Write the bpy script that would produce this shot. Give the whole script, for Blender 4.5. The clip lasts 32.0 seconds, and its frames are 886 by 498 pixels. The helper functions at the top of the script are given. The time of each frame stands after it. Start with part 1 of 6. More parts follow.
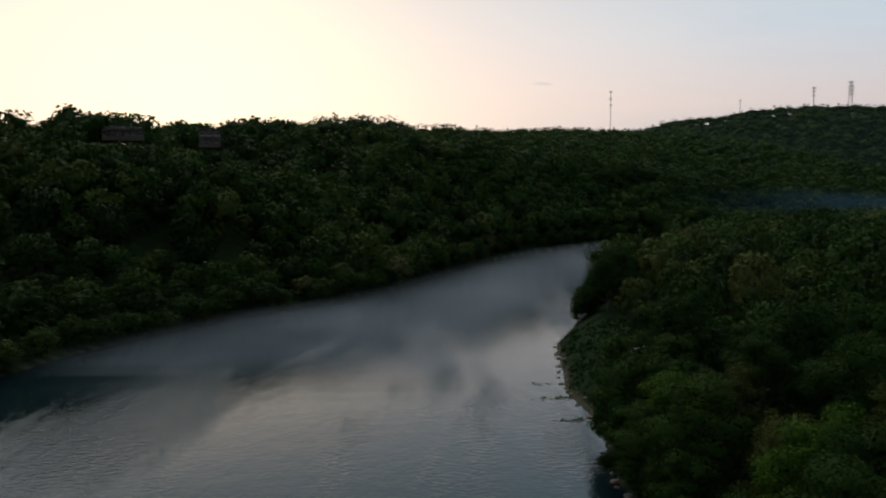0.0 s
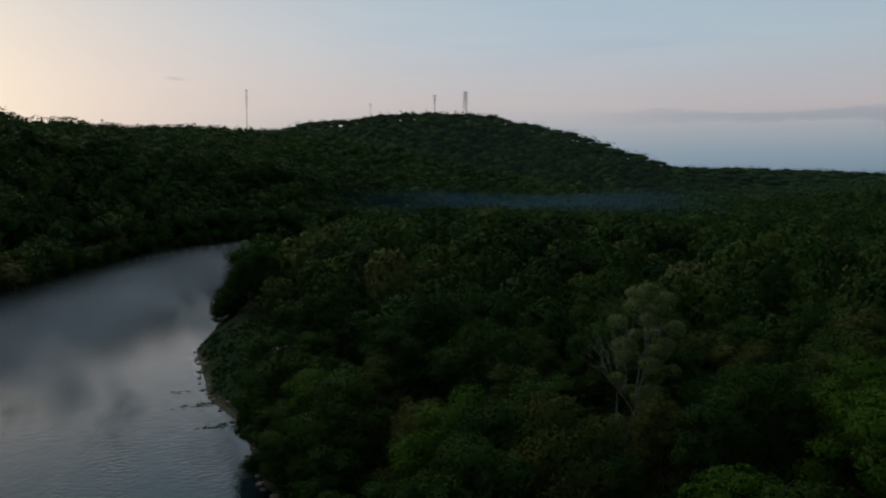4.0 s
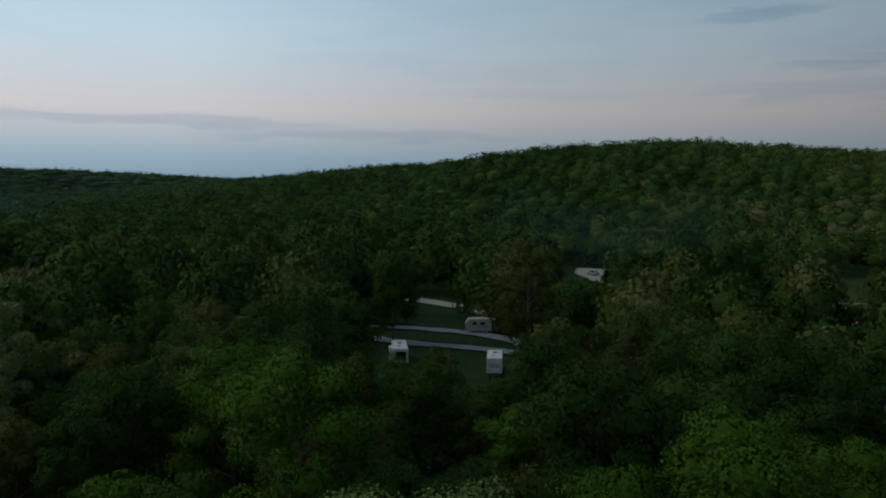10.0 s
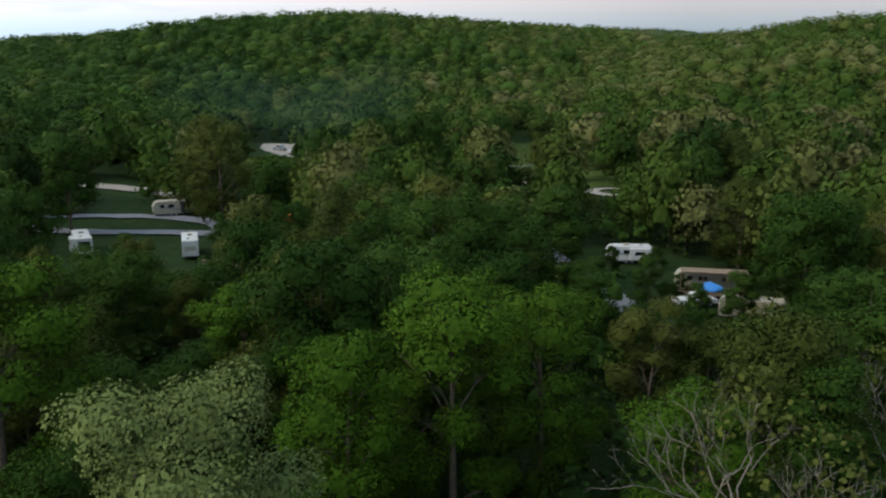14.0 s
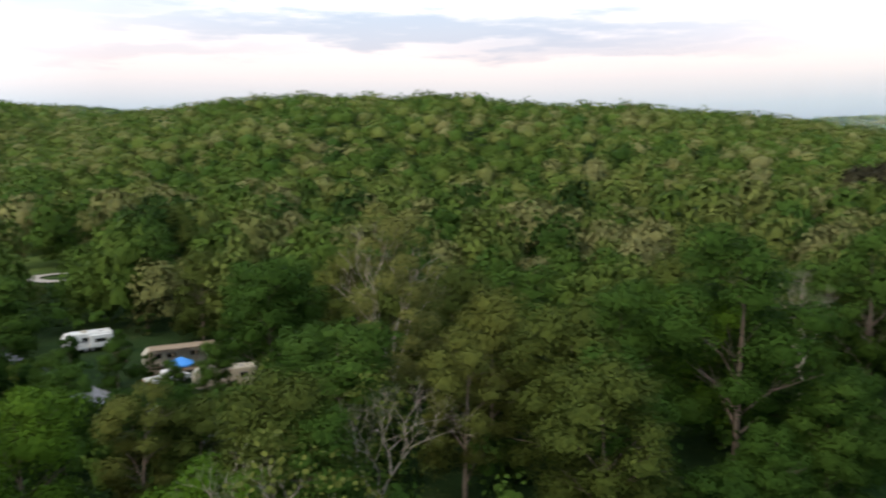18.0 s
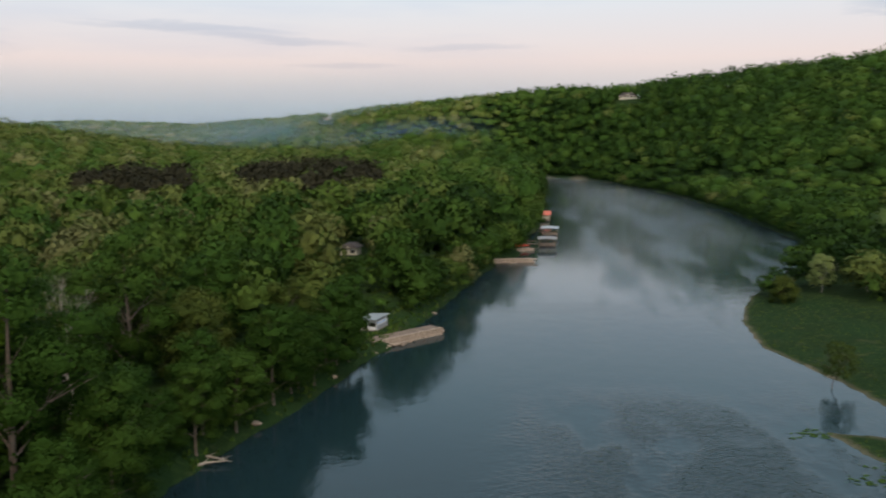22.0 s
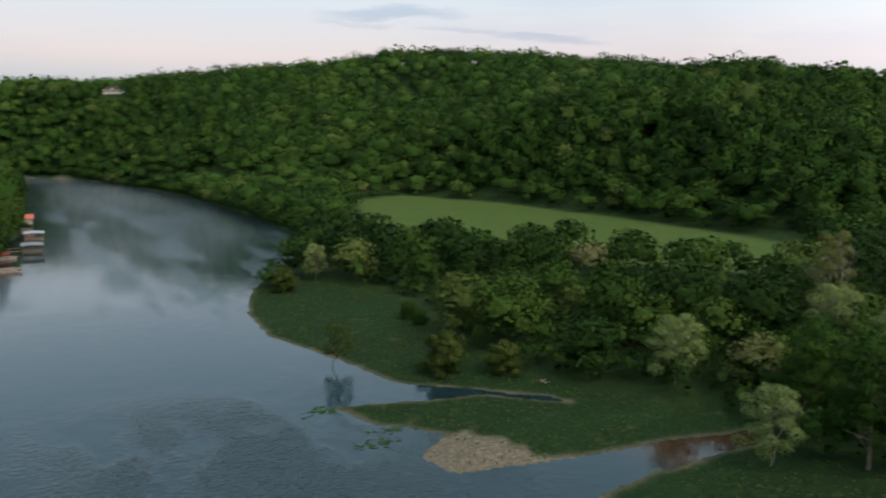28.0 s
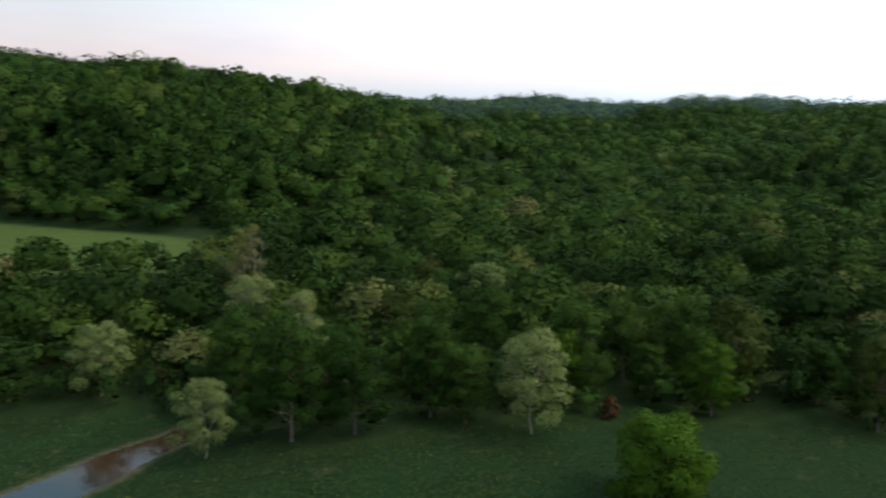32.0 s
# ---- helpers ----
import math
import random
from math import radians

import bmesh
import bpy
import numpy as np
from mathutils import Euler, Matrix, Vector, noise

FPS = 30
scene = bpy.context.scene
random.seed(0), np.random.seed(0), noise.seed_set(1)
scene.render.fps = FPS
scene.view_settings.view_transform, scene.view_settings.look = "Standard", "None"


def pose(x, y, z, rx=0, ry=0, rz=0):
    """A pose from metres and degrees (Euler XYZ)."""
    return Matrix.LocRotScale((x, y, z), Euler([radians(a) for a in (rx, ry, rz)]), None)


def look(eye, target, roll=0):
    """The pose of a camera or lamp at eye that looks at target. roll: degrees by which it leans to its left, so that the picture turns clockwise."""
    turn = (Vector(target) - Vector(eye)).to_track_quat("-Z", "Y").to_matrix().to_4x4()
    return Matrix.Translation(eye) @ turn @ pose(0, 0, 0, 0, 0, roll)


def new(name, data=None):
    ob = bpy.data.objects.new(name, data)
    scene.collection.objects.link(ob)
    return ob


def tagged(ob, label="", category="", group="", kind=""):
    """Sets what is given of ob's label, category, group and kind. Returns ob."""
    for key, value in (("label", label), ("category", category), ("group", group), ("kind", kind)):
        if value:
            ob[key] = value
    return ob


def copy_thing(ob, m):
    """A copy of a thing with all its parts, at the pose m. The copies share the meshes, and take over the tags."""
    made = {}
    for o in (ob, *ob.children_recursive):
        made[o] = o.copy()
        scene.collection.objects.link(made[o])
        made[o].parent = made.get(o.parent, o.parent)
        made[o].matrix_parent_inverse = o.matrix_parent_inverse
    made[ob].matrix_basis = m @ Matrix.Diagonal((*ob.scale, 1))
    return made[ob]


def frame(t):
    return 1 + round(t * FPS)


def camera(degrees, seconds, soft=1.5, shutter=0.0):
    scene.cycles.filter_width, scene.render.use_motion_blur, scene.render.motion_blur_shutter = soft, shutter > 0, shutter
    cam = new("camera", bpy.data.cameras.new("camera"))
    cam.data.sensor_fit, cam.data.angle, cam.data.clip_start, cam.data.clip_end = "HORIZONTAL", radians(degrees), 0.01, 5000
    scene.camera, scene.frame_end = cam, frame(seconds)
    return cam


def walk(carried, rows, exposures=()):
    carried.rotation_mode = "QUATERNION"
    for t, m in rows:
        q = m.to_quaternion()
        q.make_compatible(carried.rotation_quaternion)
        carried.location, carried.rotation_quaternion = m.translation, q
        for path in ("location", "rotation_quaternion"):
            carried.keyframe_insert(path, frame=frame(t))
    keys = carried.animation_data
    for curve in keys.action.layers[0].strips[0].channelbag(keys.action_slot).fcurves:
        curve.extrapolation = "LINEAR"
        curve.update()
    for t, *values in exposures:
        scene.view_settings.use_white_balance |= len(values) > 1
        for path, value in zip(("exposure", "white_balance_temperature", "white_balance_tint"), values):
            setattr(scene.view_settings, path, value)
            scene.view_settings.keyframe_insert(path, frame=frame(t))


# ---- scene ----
cam = camera(54.73, 32.0, soft=2.0, shutter=0.5)
PATH = [
    (0.0, pose(0.00, -0.00, 36.00, 85.47, 0.14, 1.20)),
    (0.5, pose(0.02, 0.01, 36.01, 85.45, 0.12, -0.88)),
    (1.0, pose(0.05, 0.04, 36.03, 85.44, 0.07, -3.55)),
    (1.5, pose(-0.00, 0.13, 36.03, 85.43, 0.02, -7.48)),
    (2.0, pose(0.01, 0.22, 36.05, 85.42, -0.07, -10.65)),
    (2.5, pose(0.02, 0.32, 36.07, 85.43, -0.10, -13.74)),
    (3.0, pose(0.08, 0.39, 36.08, 85.44, -0.17, -16.78)),
    (3.5, pose(0.11, 0.45, 36.12, 85.44, -0.20, -19.78)),
    (5.5, pose(0.21, 1.14, 35.90, 85.54, -0.38, -31.91)),
    (6.0, pose(0.11, 1.24, 35.97, 85.55, -0.32, -35.91)),
    (6.5, pose(-0.05, 1.44, 36.00, 85.58, -0.39, -39.84)),
    (7.0, pose(-0.21, 1.70, 36.00, 85.62, -0.33, -43.91)),
    (7.5, pose(-0.30, 1.96, 35.95, 85.67, -0.35, -48.02)),
    (8.0, pose(-0.33, 2.25, 35.92, 85.71, -0.43, -52.08)),
    (8.5, pose(-0.42, 2.48, 35.86, 85.77, -0.45, -56.23)),
    (9.0, pose(-0.53, 2.70, 35.81, 85.85, -0.47, -60.35)),
    (9.5, pose(-0.65, 2.90, 35.80, 85.88, -0.46, -63.99)),
    (10.0, pose(-0.77, 3.10, 35.78, 85.91, -0.50, -65.79)),
    (10.5, pose(-0.91, 3.28, 35.79, 85.95, -0.46, -68.68)),
    (11.0, pose(-0.98, 3.51, 35.76, 85.99, -0.42, -72.86)),
    (11.5, pose(-1.00, 3.75, 35.69, 85.78, -0.33, -76.09)),
    (12.0, pose(-0.95, 4.01, 35.63, 84.15, -0.34, -78.06)),
    (12.5, pose(-0.95, 4.26, 35.56, 82.37, -0.27, -80.12)),
    (13.0, pose(-0.99, 4.49, 35.52, 80.11, -0.21, -82.11)),
    (13.5, pose(-1.03, 4.71, 35.55, 77.92, -0.19, -84.42)),
    (15.5, pose(-0.73, 6.31, 35.88, 82.76, 0.03, -95.56)),
    (16.0, pose(-0.71, 6.53, 35.86, 82.47, -0.02, -98.36)),
    (16.5, pose(-0.72, 6.72, 35.86, 82.52, -0.00, -104.95)),
    (17.0, pose(-0.67, 6.94, 35.88, 82.53, 0.14, -111.41)),
    (17.5, pose(-0.58, 7.20, 35.81, 82.58, 0.14, -117.04)),
    (18.0, pose(-0.44, 7.37, 35.78, 82.59, 0.34, -123.60)),
    (18.5, pose(-0.25, 7.54, 35.73, 82.58, 0.35, -130.47)),
    (19.0, pose(0.01, 7.71, 35.63, 82.57, 0.31, -137.36)),
    (19.5, pose(0.28, 7.82, 35.64, 82.55, 0.36, -144.21)),
    (20.0, pose(0.51, 7.91, 35.60, 82.58, 0.47, -151.00)),
    (20.5, pose(0.79, 8.03, 35.55, 82.61, 0.54, -157.78)),
    (21.0, pose(1.06, 8.11, 35.62, 82.58, 0.41, -164.08)),
    (21.5, pose(1.34, 8.19, 35.71, 82.58, 0.37, -168.80)),
    (22.0, pose(1.69, 8.30, 35.73, 82.57, 0.32, -172.39)),
    (22.5, pose(2.01, 8.39, 35.72, 82.58, 0.30, -176.21)),
    (23.0, pose(2.30, 8.54, 35.71, 82.58, 0.35, -175.74)),
    (23.5, pose(2.46, 8.65, 35.72, 82.55, 0.16, -174.76)),
    (24.0, pose(2.48, 8.72, 35.73, 82.49, 0.10, -174.28)),
    (24.5, pose(2.49, 8.74, 35.72, 82.43, 0.09, -173.94)),
    (26.5, pose(2.61, 7.89, 35.58, 82.39, -0.15, -191.05)),
    (27.0, pose(2.67, 7.83, 35.59, 82.38, -0.22, -195.64)),
    (27.5, pose(2.71, 7.69, 35.64, 82.40, -0.29, -200.63)),
    (28.0, pose(2.68, 7.58, 35.66, 82.39, -0.29, -205.35)),
    (28.5, pose(2.58, 7.46, 35.62, 82.44, -0.34, -209.86)),
    (29.0, pose(2.48, 7.37, 35.55, 82.50, -0.40, -214.50)),
    (29.5, pose(2.32, 7.26, 35.50, 82.54, -0.38, -219.15)),
    (30.0, pose(2.18, 7.12, 35.46, 82.58, -0.40, -223.68)),
    (30.5, pose(2.02, 6.96, 35.45, 82.60, -0.45, -228.21)),
    (31.0, pose(1.85, 6.86, 35.44, 82.62, -0.43, -232.68)),
    (31.5, pose(1.72, 6.79, 35.47, 82.63, -0.39, -237.30)),
    (32.0, pose(1.66, 6.76, 35.49, 82.64, -0.34, -243.18)),
]
# seconds, stops, white balance: the film camera opens up as it turns away from the sunset
EXPOSURE = [(0, 0.02, 6500, 10), (1, -0.15, 6450, 9), (2, -0.28, 6400, 8), (3, -0.3, 6350, 8), (6, -0.15, 6050, 4), (9, 0.08, 6000, 3), (11, 0.2, 6250, 4), (12, 0.7, 6400, 5), (13, 1.1, 6500, 6),
            (13.5, 1.3, 6550, 7), (15.5, 2.3, 6750, 11), (17, 2.25, 6900, 12), (19, 2.08, 6950, 13), (21, 1.8, 6950, 13), (23, 1.64, 6900, 12),
            (26.5, 1.66, 6600, 9), (30, 1.75, 6600, 9), (32, 1.75, 6600, 10)]
walk(cam, PATH, EXPOSURE)

# ---- world and light ----
SUN_AZ, SUN_EL = 342.0, 3.0
world = bpy.data.worlds.new("dusk_sky")
scene.world = world
world.use_nodes = True
wn, wl = world.node_tree.nodes, world.node_tree.links


def wmath(op, a, b=None, clamp=False):
    k = wn.new("ShaderNodeMath")
    k.operation, k.use_clamp = op, clamp
    for sock, v in zip(k.inputs, (a, b, 0.5 if op == "MULTIPLY_ADD" else None)):
        if isinstance(v, (int, float)):
            sock.default_value = v
        elif v is not None:
            wl.new(v, sock)
    return k.outputs[0]


def wmix(fac, a, b, mode="MIX"):
    k = wn.new("ShaderNodeMix")
    k.data_type, k.blend_type = "RGBA", mode
    for sock, v in ((k.inputs[0], fac), (k.inputs[6], a), (k.inputs[7], b)):
        if isinstance(v, (int, float)):
            sock.default_value = v
        elif isinstance(v, tuple):
            sock.default_value = (*v, 1)
        else:
            wl.new(v, sock)
    return k.outputs[2]


def wramp(fac, stops):
    r = wn.new("ShaderNodeValToRGB")
    while len(r.color_ramp.elements) < len(stops):
        r.color_ramp.elements.new(0.5)
    for e, (p, c) in zip(r.color_ramp.elements, stops):
        e.position, e.color = p, (*c, 1)
    wl.new(fac, r.inputs[0])
    return r.outputs[0]


way = wn.new("ShaderNodeTexCoord").outputs["Generated"]
axis = wn.new("ShaderNodeSeparateXYZ")
wl.new(way, axis.inputs[0])
height = wmath("MAXIMUM", axis.outputs[2], 0.0)
# dusk: earth shadow low down, a rosy belt over it, pale blue above
dusk = wramp(height, [(0.0, (0.19, 0.28, 0.37)), (0.035, (0.30, 0.38, 0.455)), (0.085, (0.58, 0.52, 0.53)), (0.16, (0.51, 0.585, 0.65)),
                      (0.30, (0.34, 0.52, 0.64)), (0.55, (0.36, 0.45, 0.54)), (1.0, (0.35, 0.43, 0.53))])
toward = wn.new("ShaderNodeVectorMath")
toward.operation = "DOT_PRODUCT"
a = radians(SUN_AZ)
toward.inputs[1].default_value = (math.sin(a) * 0.995, math.cos(a) * 0.995, 0.10)
wl.new(way, toward.inputs[0])
facing = wmath("MAXIMUM", toward.outputs["Value"], 0.0)
side = wramp(wmath("MULTIPLY_ADD", toward.outputs["Value"], 0.5), [(0.0, (0.40, 0.40, 0.41)), (0.25, (0.41, 0.41, 0.42)), (0.5, (0.68, 0.68, 0.68)),
                                                                   (0.7, (1.0, 1.0, 1.0)), (0.85, (1.06, 1.06, 1.06))])
dusk = wmix(1.0, dusk, side, "MULTIPLY")
lower = wramp(height, [(0.10, (1, 1, 1)), (0.40, (0.15, 0.15, 0.15))])
glow = wmath("MULTIPLY", wmath("POWER", facing, 7.5), lower)
core = wmath("MULTIPLY", wmath("POWER", facing, 40.0), lower)
c = wmix(glow, dusk, (1.07, 0.85, 0.72))
c = wmix(core, c, (1.25, 1.10, 0.82))
# thin stretched clouds
stretch = wn.new("ShaderNodeMapping")
stretch.inputs["Scale"].default_value = (1.0, 1.0, 7.0)
wl.new(way, stretch.inputs["Vector"])
puff = wn.new("ShaderNodeTexNoise")
puff.inputs["Scale"].default_value, puff.inputs["Detail"].default_value, puff.inputs["Roughness"].default_value = 2.6, 6, 0.55
wl.new(stretch.outputs[0], puff.inputs["Vector"])
veil = wmath("MULTIPLY", wramp(puff.outputs[0], [(0.50, (0, 0, 0)), (0.66, (1, 1, 1))]), wramp(height, [(0.03, (0, 0, 0)), (0.10, (0.30, 0.30, 0.30)), (0.5, (0.4, 0.4, 0.4))]))
veil = wmath("MULTIPLY", veil, wmath("SUBTRACT", 1.0, wmath("POWER", facing, 3.0)))
c = wmix(veil, c, wmix(0.75, c, wmix(1.0, c, (0.62, 0.74, 0.92), "MULTIPLY")))
# single long clouds: bearing, half length, height, half thickness (degrees), how dense, how many degrees it drops along its length
CLOUDS = [(46, 15, 4.1, 0.45, 0.5, -0.3), (60, 12, 3.4, 0.5, 0.4, 0.0), (86, 4.5, 10.9, 0.55, 0.55, 0.6), (90.5, 4.5, 7.6, 0.4, 0.4, 0.3), (72, 9, 6.2, 0.4, 0.12, -0.3),
          (100, 11, 8.2, 0.6, 0.45, -0.4), (122, 25, 6.8, 1.25, 0.95, -1.4), (134, 14, 5.5, 0.7, 0.6, -0.4), (104, 14, 5.4, 0.8, 0.5, 0.2), (91, 10, 6.2, 0.7, 0.28, 0.2), (161, 7, 6.3, 0.3, 0.45, -0.9), (166, 4.5, 4.7, 0.22, 0.4, 0.0),
          (174, 5, 5.8, 0.25, 0.4, 0.2), (156, 8, 6.9, 0.35, 0.5, -0.6), (202, 5.5, 7.7, 0.6, 0.7, 0.2), (212, 4.5, 6.3, 0.35, 0.6, -0.8), (207, 4.5, 6.7, 0.2, 0.4, -0.3),
          (349.5, 2.6, 4.45, 0.22, 0.5, 0.3), (5.4, 0.8, 6.3, 0.10, 0.45, 0.0), (337.4, 0.7, 4.87, 0.09, 0.45, 0.0)]
bearing = wmath("MULTIPLY", wmath("ARCTAN2", axis.outputs[0], axis.outputs[1]), 57.2958)
rise = wmath("MULTIPLY", wmath("ARCSINE", axis.outputs[2]), 57.2958)
wisp = wn.new("ShaderNodeTexNoise")
wisp.inputs["Scale"].default_value, wisp.inputs["Detail"].default_value, wisp.inputs["Roughness"].default_value = 9.0, 5, 0.6
wl.new(stretch.outputs[0], wisp.inputs["Vector"])
wander = wmath("SUBTRACT", wisp.outputs[0], 0.5)
cover = 0.0
for az, half, el, thick, dense, drop in CLOUDS:
    u = wmath("MULTIPLY", wmath("SUBTRACT", bearing, az if az < 180 else az - 360), 1.0 / half)
    v = wmath("ADD", wmath("SUBTRACT", rise, el), wmath("MULTIPLY", u, -drop / 2))
    v = wmath("ADD", wmath("MULTIPLY", v, 1.0 / thick), wmath("MULTIPLY", wander, 4.2))
    far = wmath("ADD", wmath("POWER", wmath("ABSOLUTE", u), 2.0), wmath("POWER", wmath("ABSOLUTE", v), 2.0))
    body = wmath("MULTIPLY", wmath("SUBTRACT", 1.0, far), 1.1 * dense, True)
    cover = wmath("MAXIMUM", cover, wmath("MINIMUM", body, dense))
c = wmix(cover, c, wmix(1.0, c, (0.60, 0.70, 0.82), "MULTIPLY"))
sky = wn.new("ShaderNodeTexSky")
sky.sky_type = "NISHITA"
sky.sun_disc = False
sky.sun_elevation, sky.sun_rotation = radians(SUN_EL), radians(SUN_AZ)
c = wmix(1.0, wmix(1.0, c, (9.0, 9.0, 9.0), "MULTIPLY"), wmix(1.0, sky.outputs[0], (0.08, 0.08, 0.10), "MULTIPLY"), "ADD")
wn["Background"].inputs["Strength"].default_value = 0.11
wl.new(c, wn["Background"].inputs["Color"])

sun_data = bpy.data.lights.new("sun", "SUN")
sun_data.energy, sun_data.angle, sun_data.color = 0.82, radians(32), (1.0, 0.88, 0.74)
sun = new("sun", sun_data)
sun.matrix_world = look((0, 0, 0), (-math.sin(a) * 10, -math.cos(a) * 10, -10 * math.tan(radians(45))))

# ---- materials ----
def principled(name, rough=0.8):
    m = bpy.data.materials.new(name)
    m.use_nodes = True
    n, l = m.node_tree.nodes, m.node_tree.links
    b = n["Principled BSDF"]
    b.inputs["Roughness"].default_value = rough
    return m, n, l, b


def ramp(n, l, fac, stops):
    r = n.new("ShaderNodeValToRGB")
    while len(r.color_ramp.elements) < len(stops):
        r.color_ramp.elements.new(0.5)
    for e, (p, c) in zip(r.color_ramp.elements, stops):
        e.position, e.color = p, (*c, 1)
    l.new(fac, r.inputs[0])
    return r.outputs[0]


def noise_fac(n, l, scale, detail=4, coord="Object", rough=0.55):
    tc = n.new("ShaderNodeTexCoord")
    t = n.new("ShaderNodeTexNoise")
    t.inputs["Scale"].default_value, t.inputs["Detail"].default_value = scale, detail
    t.inputs["Roughness"].default_value = rough
    l.new(tc.outputs[coord], t.inputs["Vector"])
    return t.outputs[0]


def bumped(n, l, b, fac, strength, distance):
    k = n.new("ShaderNodeBump")
    k.inputs["Strength"].default_value, k.inputs["Distance"].default_value = strength, distance
    l.new(fac, k.inputs["Height"])
    l.new(k.outputs[0], b.inputs["Normal"])


def mixed(n, l, fac, a, b, mode="MIX"):
    m = n.new("ShaderNodeMix")
    m.data_type, m.blend_type = "RGBA", mode
    for sock, v in ((m.inputs[0], fac), (m.inputs[6], a), (m.inputs[7], b)):
        if isinstance(v, (int, float)):
            sock.default_value = v
        elif isinstance(v, tuple):
            sock.default_value = (*v, 1)
        else:
            l.new(v, sock)
    return m.outputs[2]


def plain(name, colour, rough=0.6, metal=0.0, spread=0.12, scale=3.0):
    """A surface of one paint or stuff, with uneven tone at two scales."""
    m, n, l, b = principled(name, rough)
    f = noise_fac(n, l, scale, 6)
    lo = tuple(c * (1 - spread) for c in colour)
    hi = tuple(min(1, c * (1 + spread)) for c in colour)
    l.new(ramp(n, l, f, [(0.3, lo), (0.7, hi)]), b.inputs["Base Color"])
    b.inputs["Metallic"].default_value = metal
    bumped(n, l, b, noise_fac(n, l, scale * 8, 3), 0.15, 0.02)
    return m


def leafy(name, dark, mid, light, attribute=False):
    """Foliage: one tone a tree, one a leaf clump, and light that comes through the leaves."""
    m, n, l, b = principled(name, 0.65)
    if attribute:
        at = n.new("ShaderNodeAttribute")
        at.attribute_name = "tone"
        tree = at.outputs["Fac"]
    else:
        oi = n.new("ShaderNodeObjectInfo")
        tree = oi.outputs["Random"]
    g = n.new("ShaderNodeNewGeometry")
    if attribute:
        c1 = ramp(n, l, tree, [(0.0, (0.027, 0.025, 0.014)), (0.06, (0.029, 0.027, 0.015)), (0.10, dark), (0.40, mid), (0.62, (0.056, 0.095, 0.017)), (0.82, light), (1.0, (0.135, 0.138, 0.056))])
    else:
        c1 = ramp(n, l, tree, [(0.0, dark), (0.5, mid), (1.0, light)])
    f = ramp(n, l, g.outputs["Random Per Island"], [(0.0, (0.84, 0.85, 0.84)), (1.0, (1.13, 1.12, 1.06))])
    c2 = mixed(n, l, 1.0, c1, f, "MULTIPLY")
    if not attribute:
        fleck = ramp(n, l, noise_fac(n, l, 1.6, 5, rough=0.7), [(0.3, (0.66, 0.70, 0.70)), (0.7, (1.2, 1.18, 1.12))])
        c2 = mixed(n, l, 1.0, c2, fleck, "MULTIPLY")
        bumped(n, l, b, noise_fac(n, l, 2.2, 4, rough=0.7), 0.6, 0.4)
    if attribute:
        mottle = ramp(n, l, noise_fac(n, l, 0.7, 5, rough=0.7), [(0.3, (0.68, 0.70, 0.70)), (0.7, (1.22, 1.2, 1.15))])
        c2 = mixed(n, l, 1.0, c2, mottle, "MULTIPLY")
        bumped(n, l, b, noise_fac(n, l, 0.9, 5, rough=0.7), 0.8, 0.9)
    l.new(c2, b.inputs["Base Color"])
    b.inputs["Specular IOR Level"].default_value = 0.05
    tr = n.new("ShaderNodeBsdfTranslucent")
    l.new(c2, tr.inputs[0])
    mx = n.new("ShaderNodeMixShader")
    mx.inputs[0].default_value = 0.24
    l.new(b.outputs[0], mx.inputs[1])
    l.new(tr.outputs[0], mx.inputs[2])
    l.new(mx.outputs[0], n["Material Output"].inputs["Surface"])
    return m


LEAF = {
    "green": leafy("leaf_green", (0.019, 0.046, 0.007), (0.029, 0.064, 0.010), (0.043, 0.082, 0.014)),
    "bright": leafy("leaf_bright", (0.046, 0.098, 0.008), (0.055, 0.112, 0.010), (0.066, 0.122, 0.013)),
    "pale": leafy("leaf_pale", (0.125, 0.165, 0.055), (0.148, 0.186, 0.064), (0.17, 0.205, 0.073)),
    "olive": leafy("leaf_olive", (0.040, 0.058, 0.012), (0.056, 0.074, 0.015), (0.082, 0.094, 0.022)),
    "dark": leafy("leaf_dark", (0.012, 0.026, 0.007), (0.016, 0.033, 0.009), (0.022, 0.041, 0.011)),
    "silver": leafy("leaf_silver", (0.085, 0.115, 0.035), (0.10, 0.13, 0.042), (0.115, 0.145, 0.05)),
    "straw": leafy("leaf_straw", (0.10, 0.108, 0.032), (0.12, 0.126, 0.038), (0.14, 0.142, 0.046)),
    "rust": leafy("leaf_rust", (0.07, 0.030, 0.014), (0.09, 0.036, 0.018), (0.10, 0.045, 0.022)),
}
FOREST = leafy("leaf_forest", (0.016, 0.037, 0.007), (0.034, 0.074, 0.012), (0.094, 0.116, 0.030), attribute=True)
BARK = plain("bark", (0.085, 0.064, 0.047), 0.9, spread=0.4, scale=2.0)
BARK_PALE = plain("bark_pale", (0.17, 0.145, 0.115), 0.85, spread=0.35, scale=1.5)

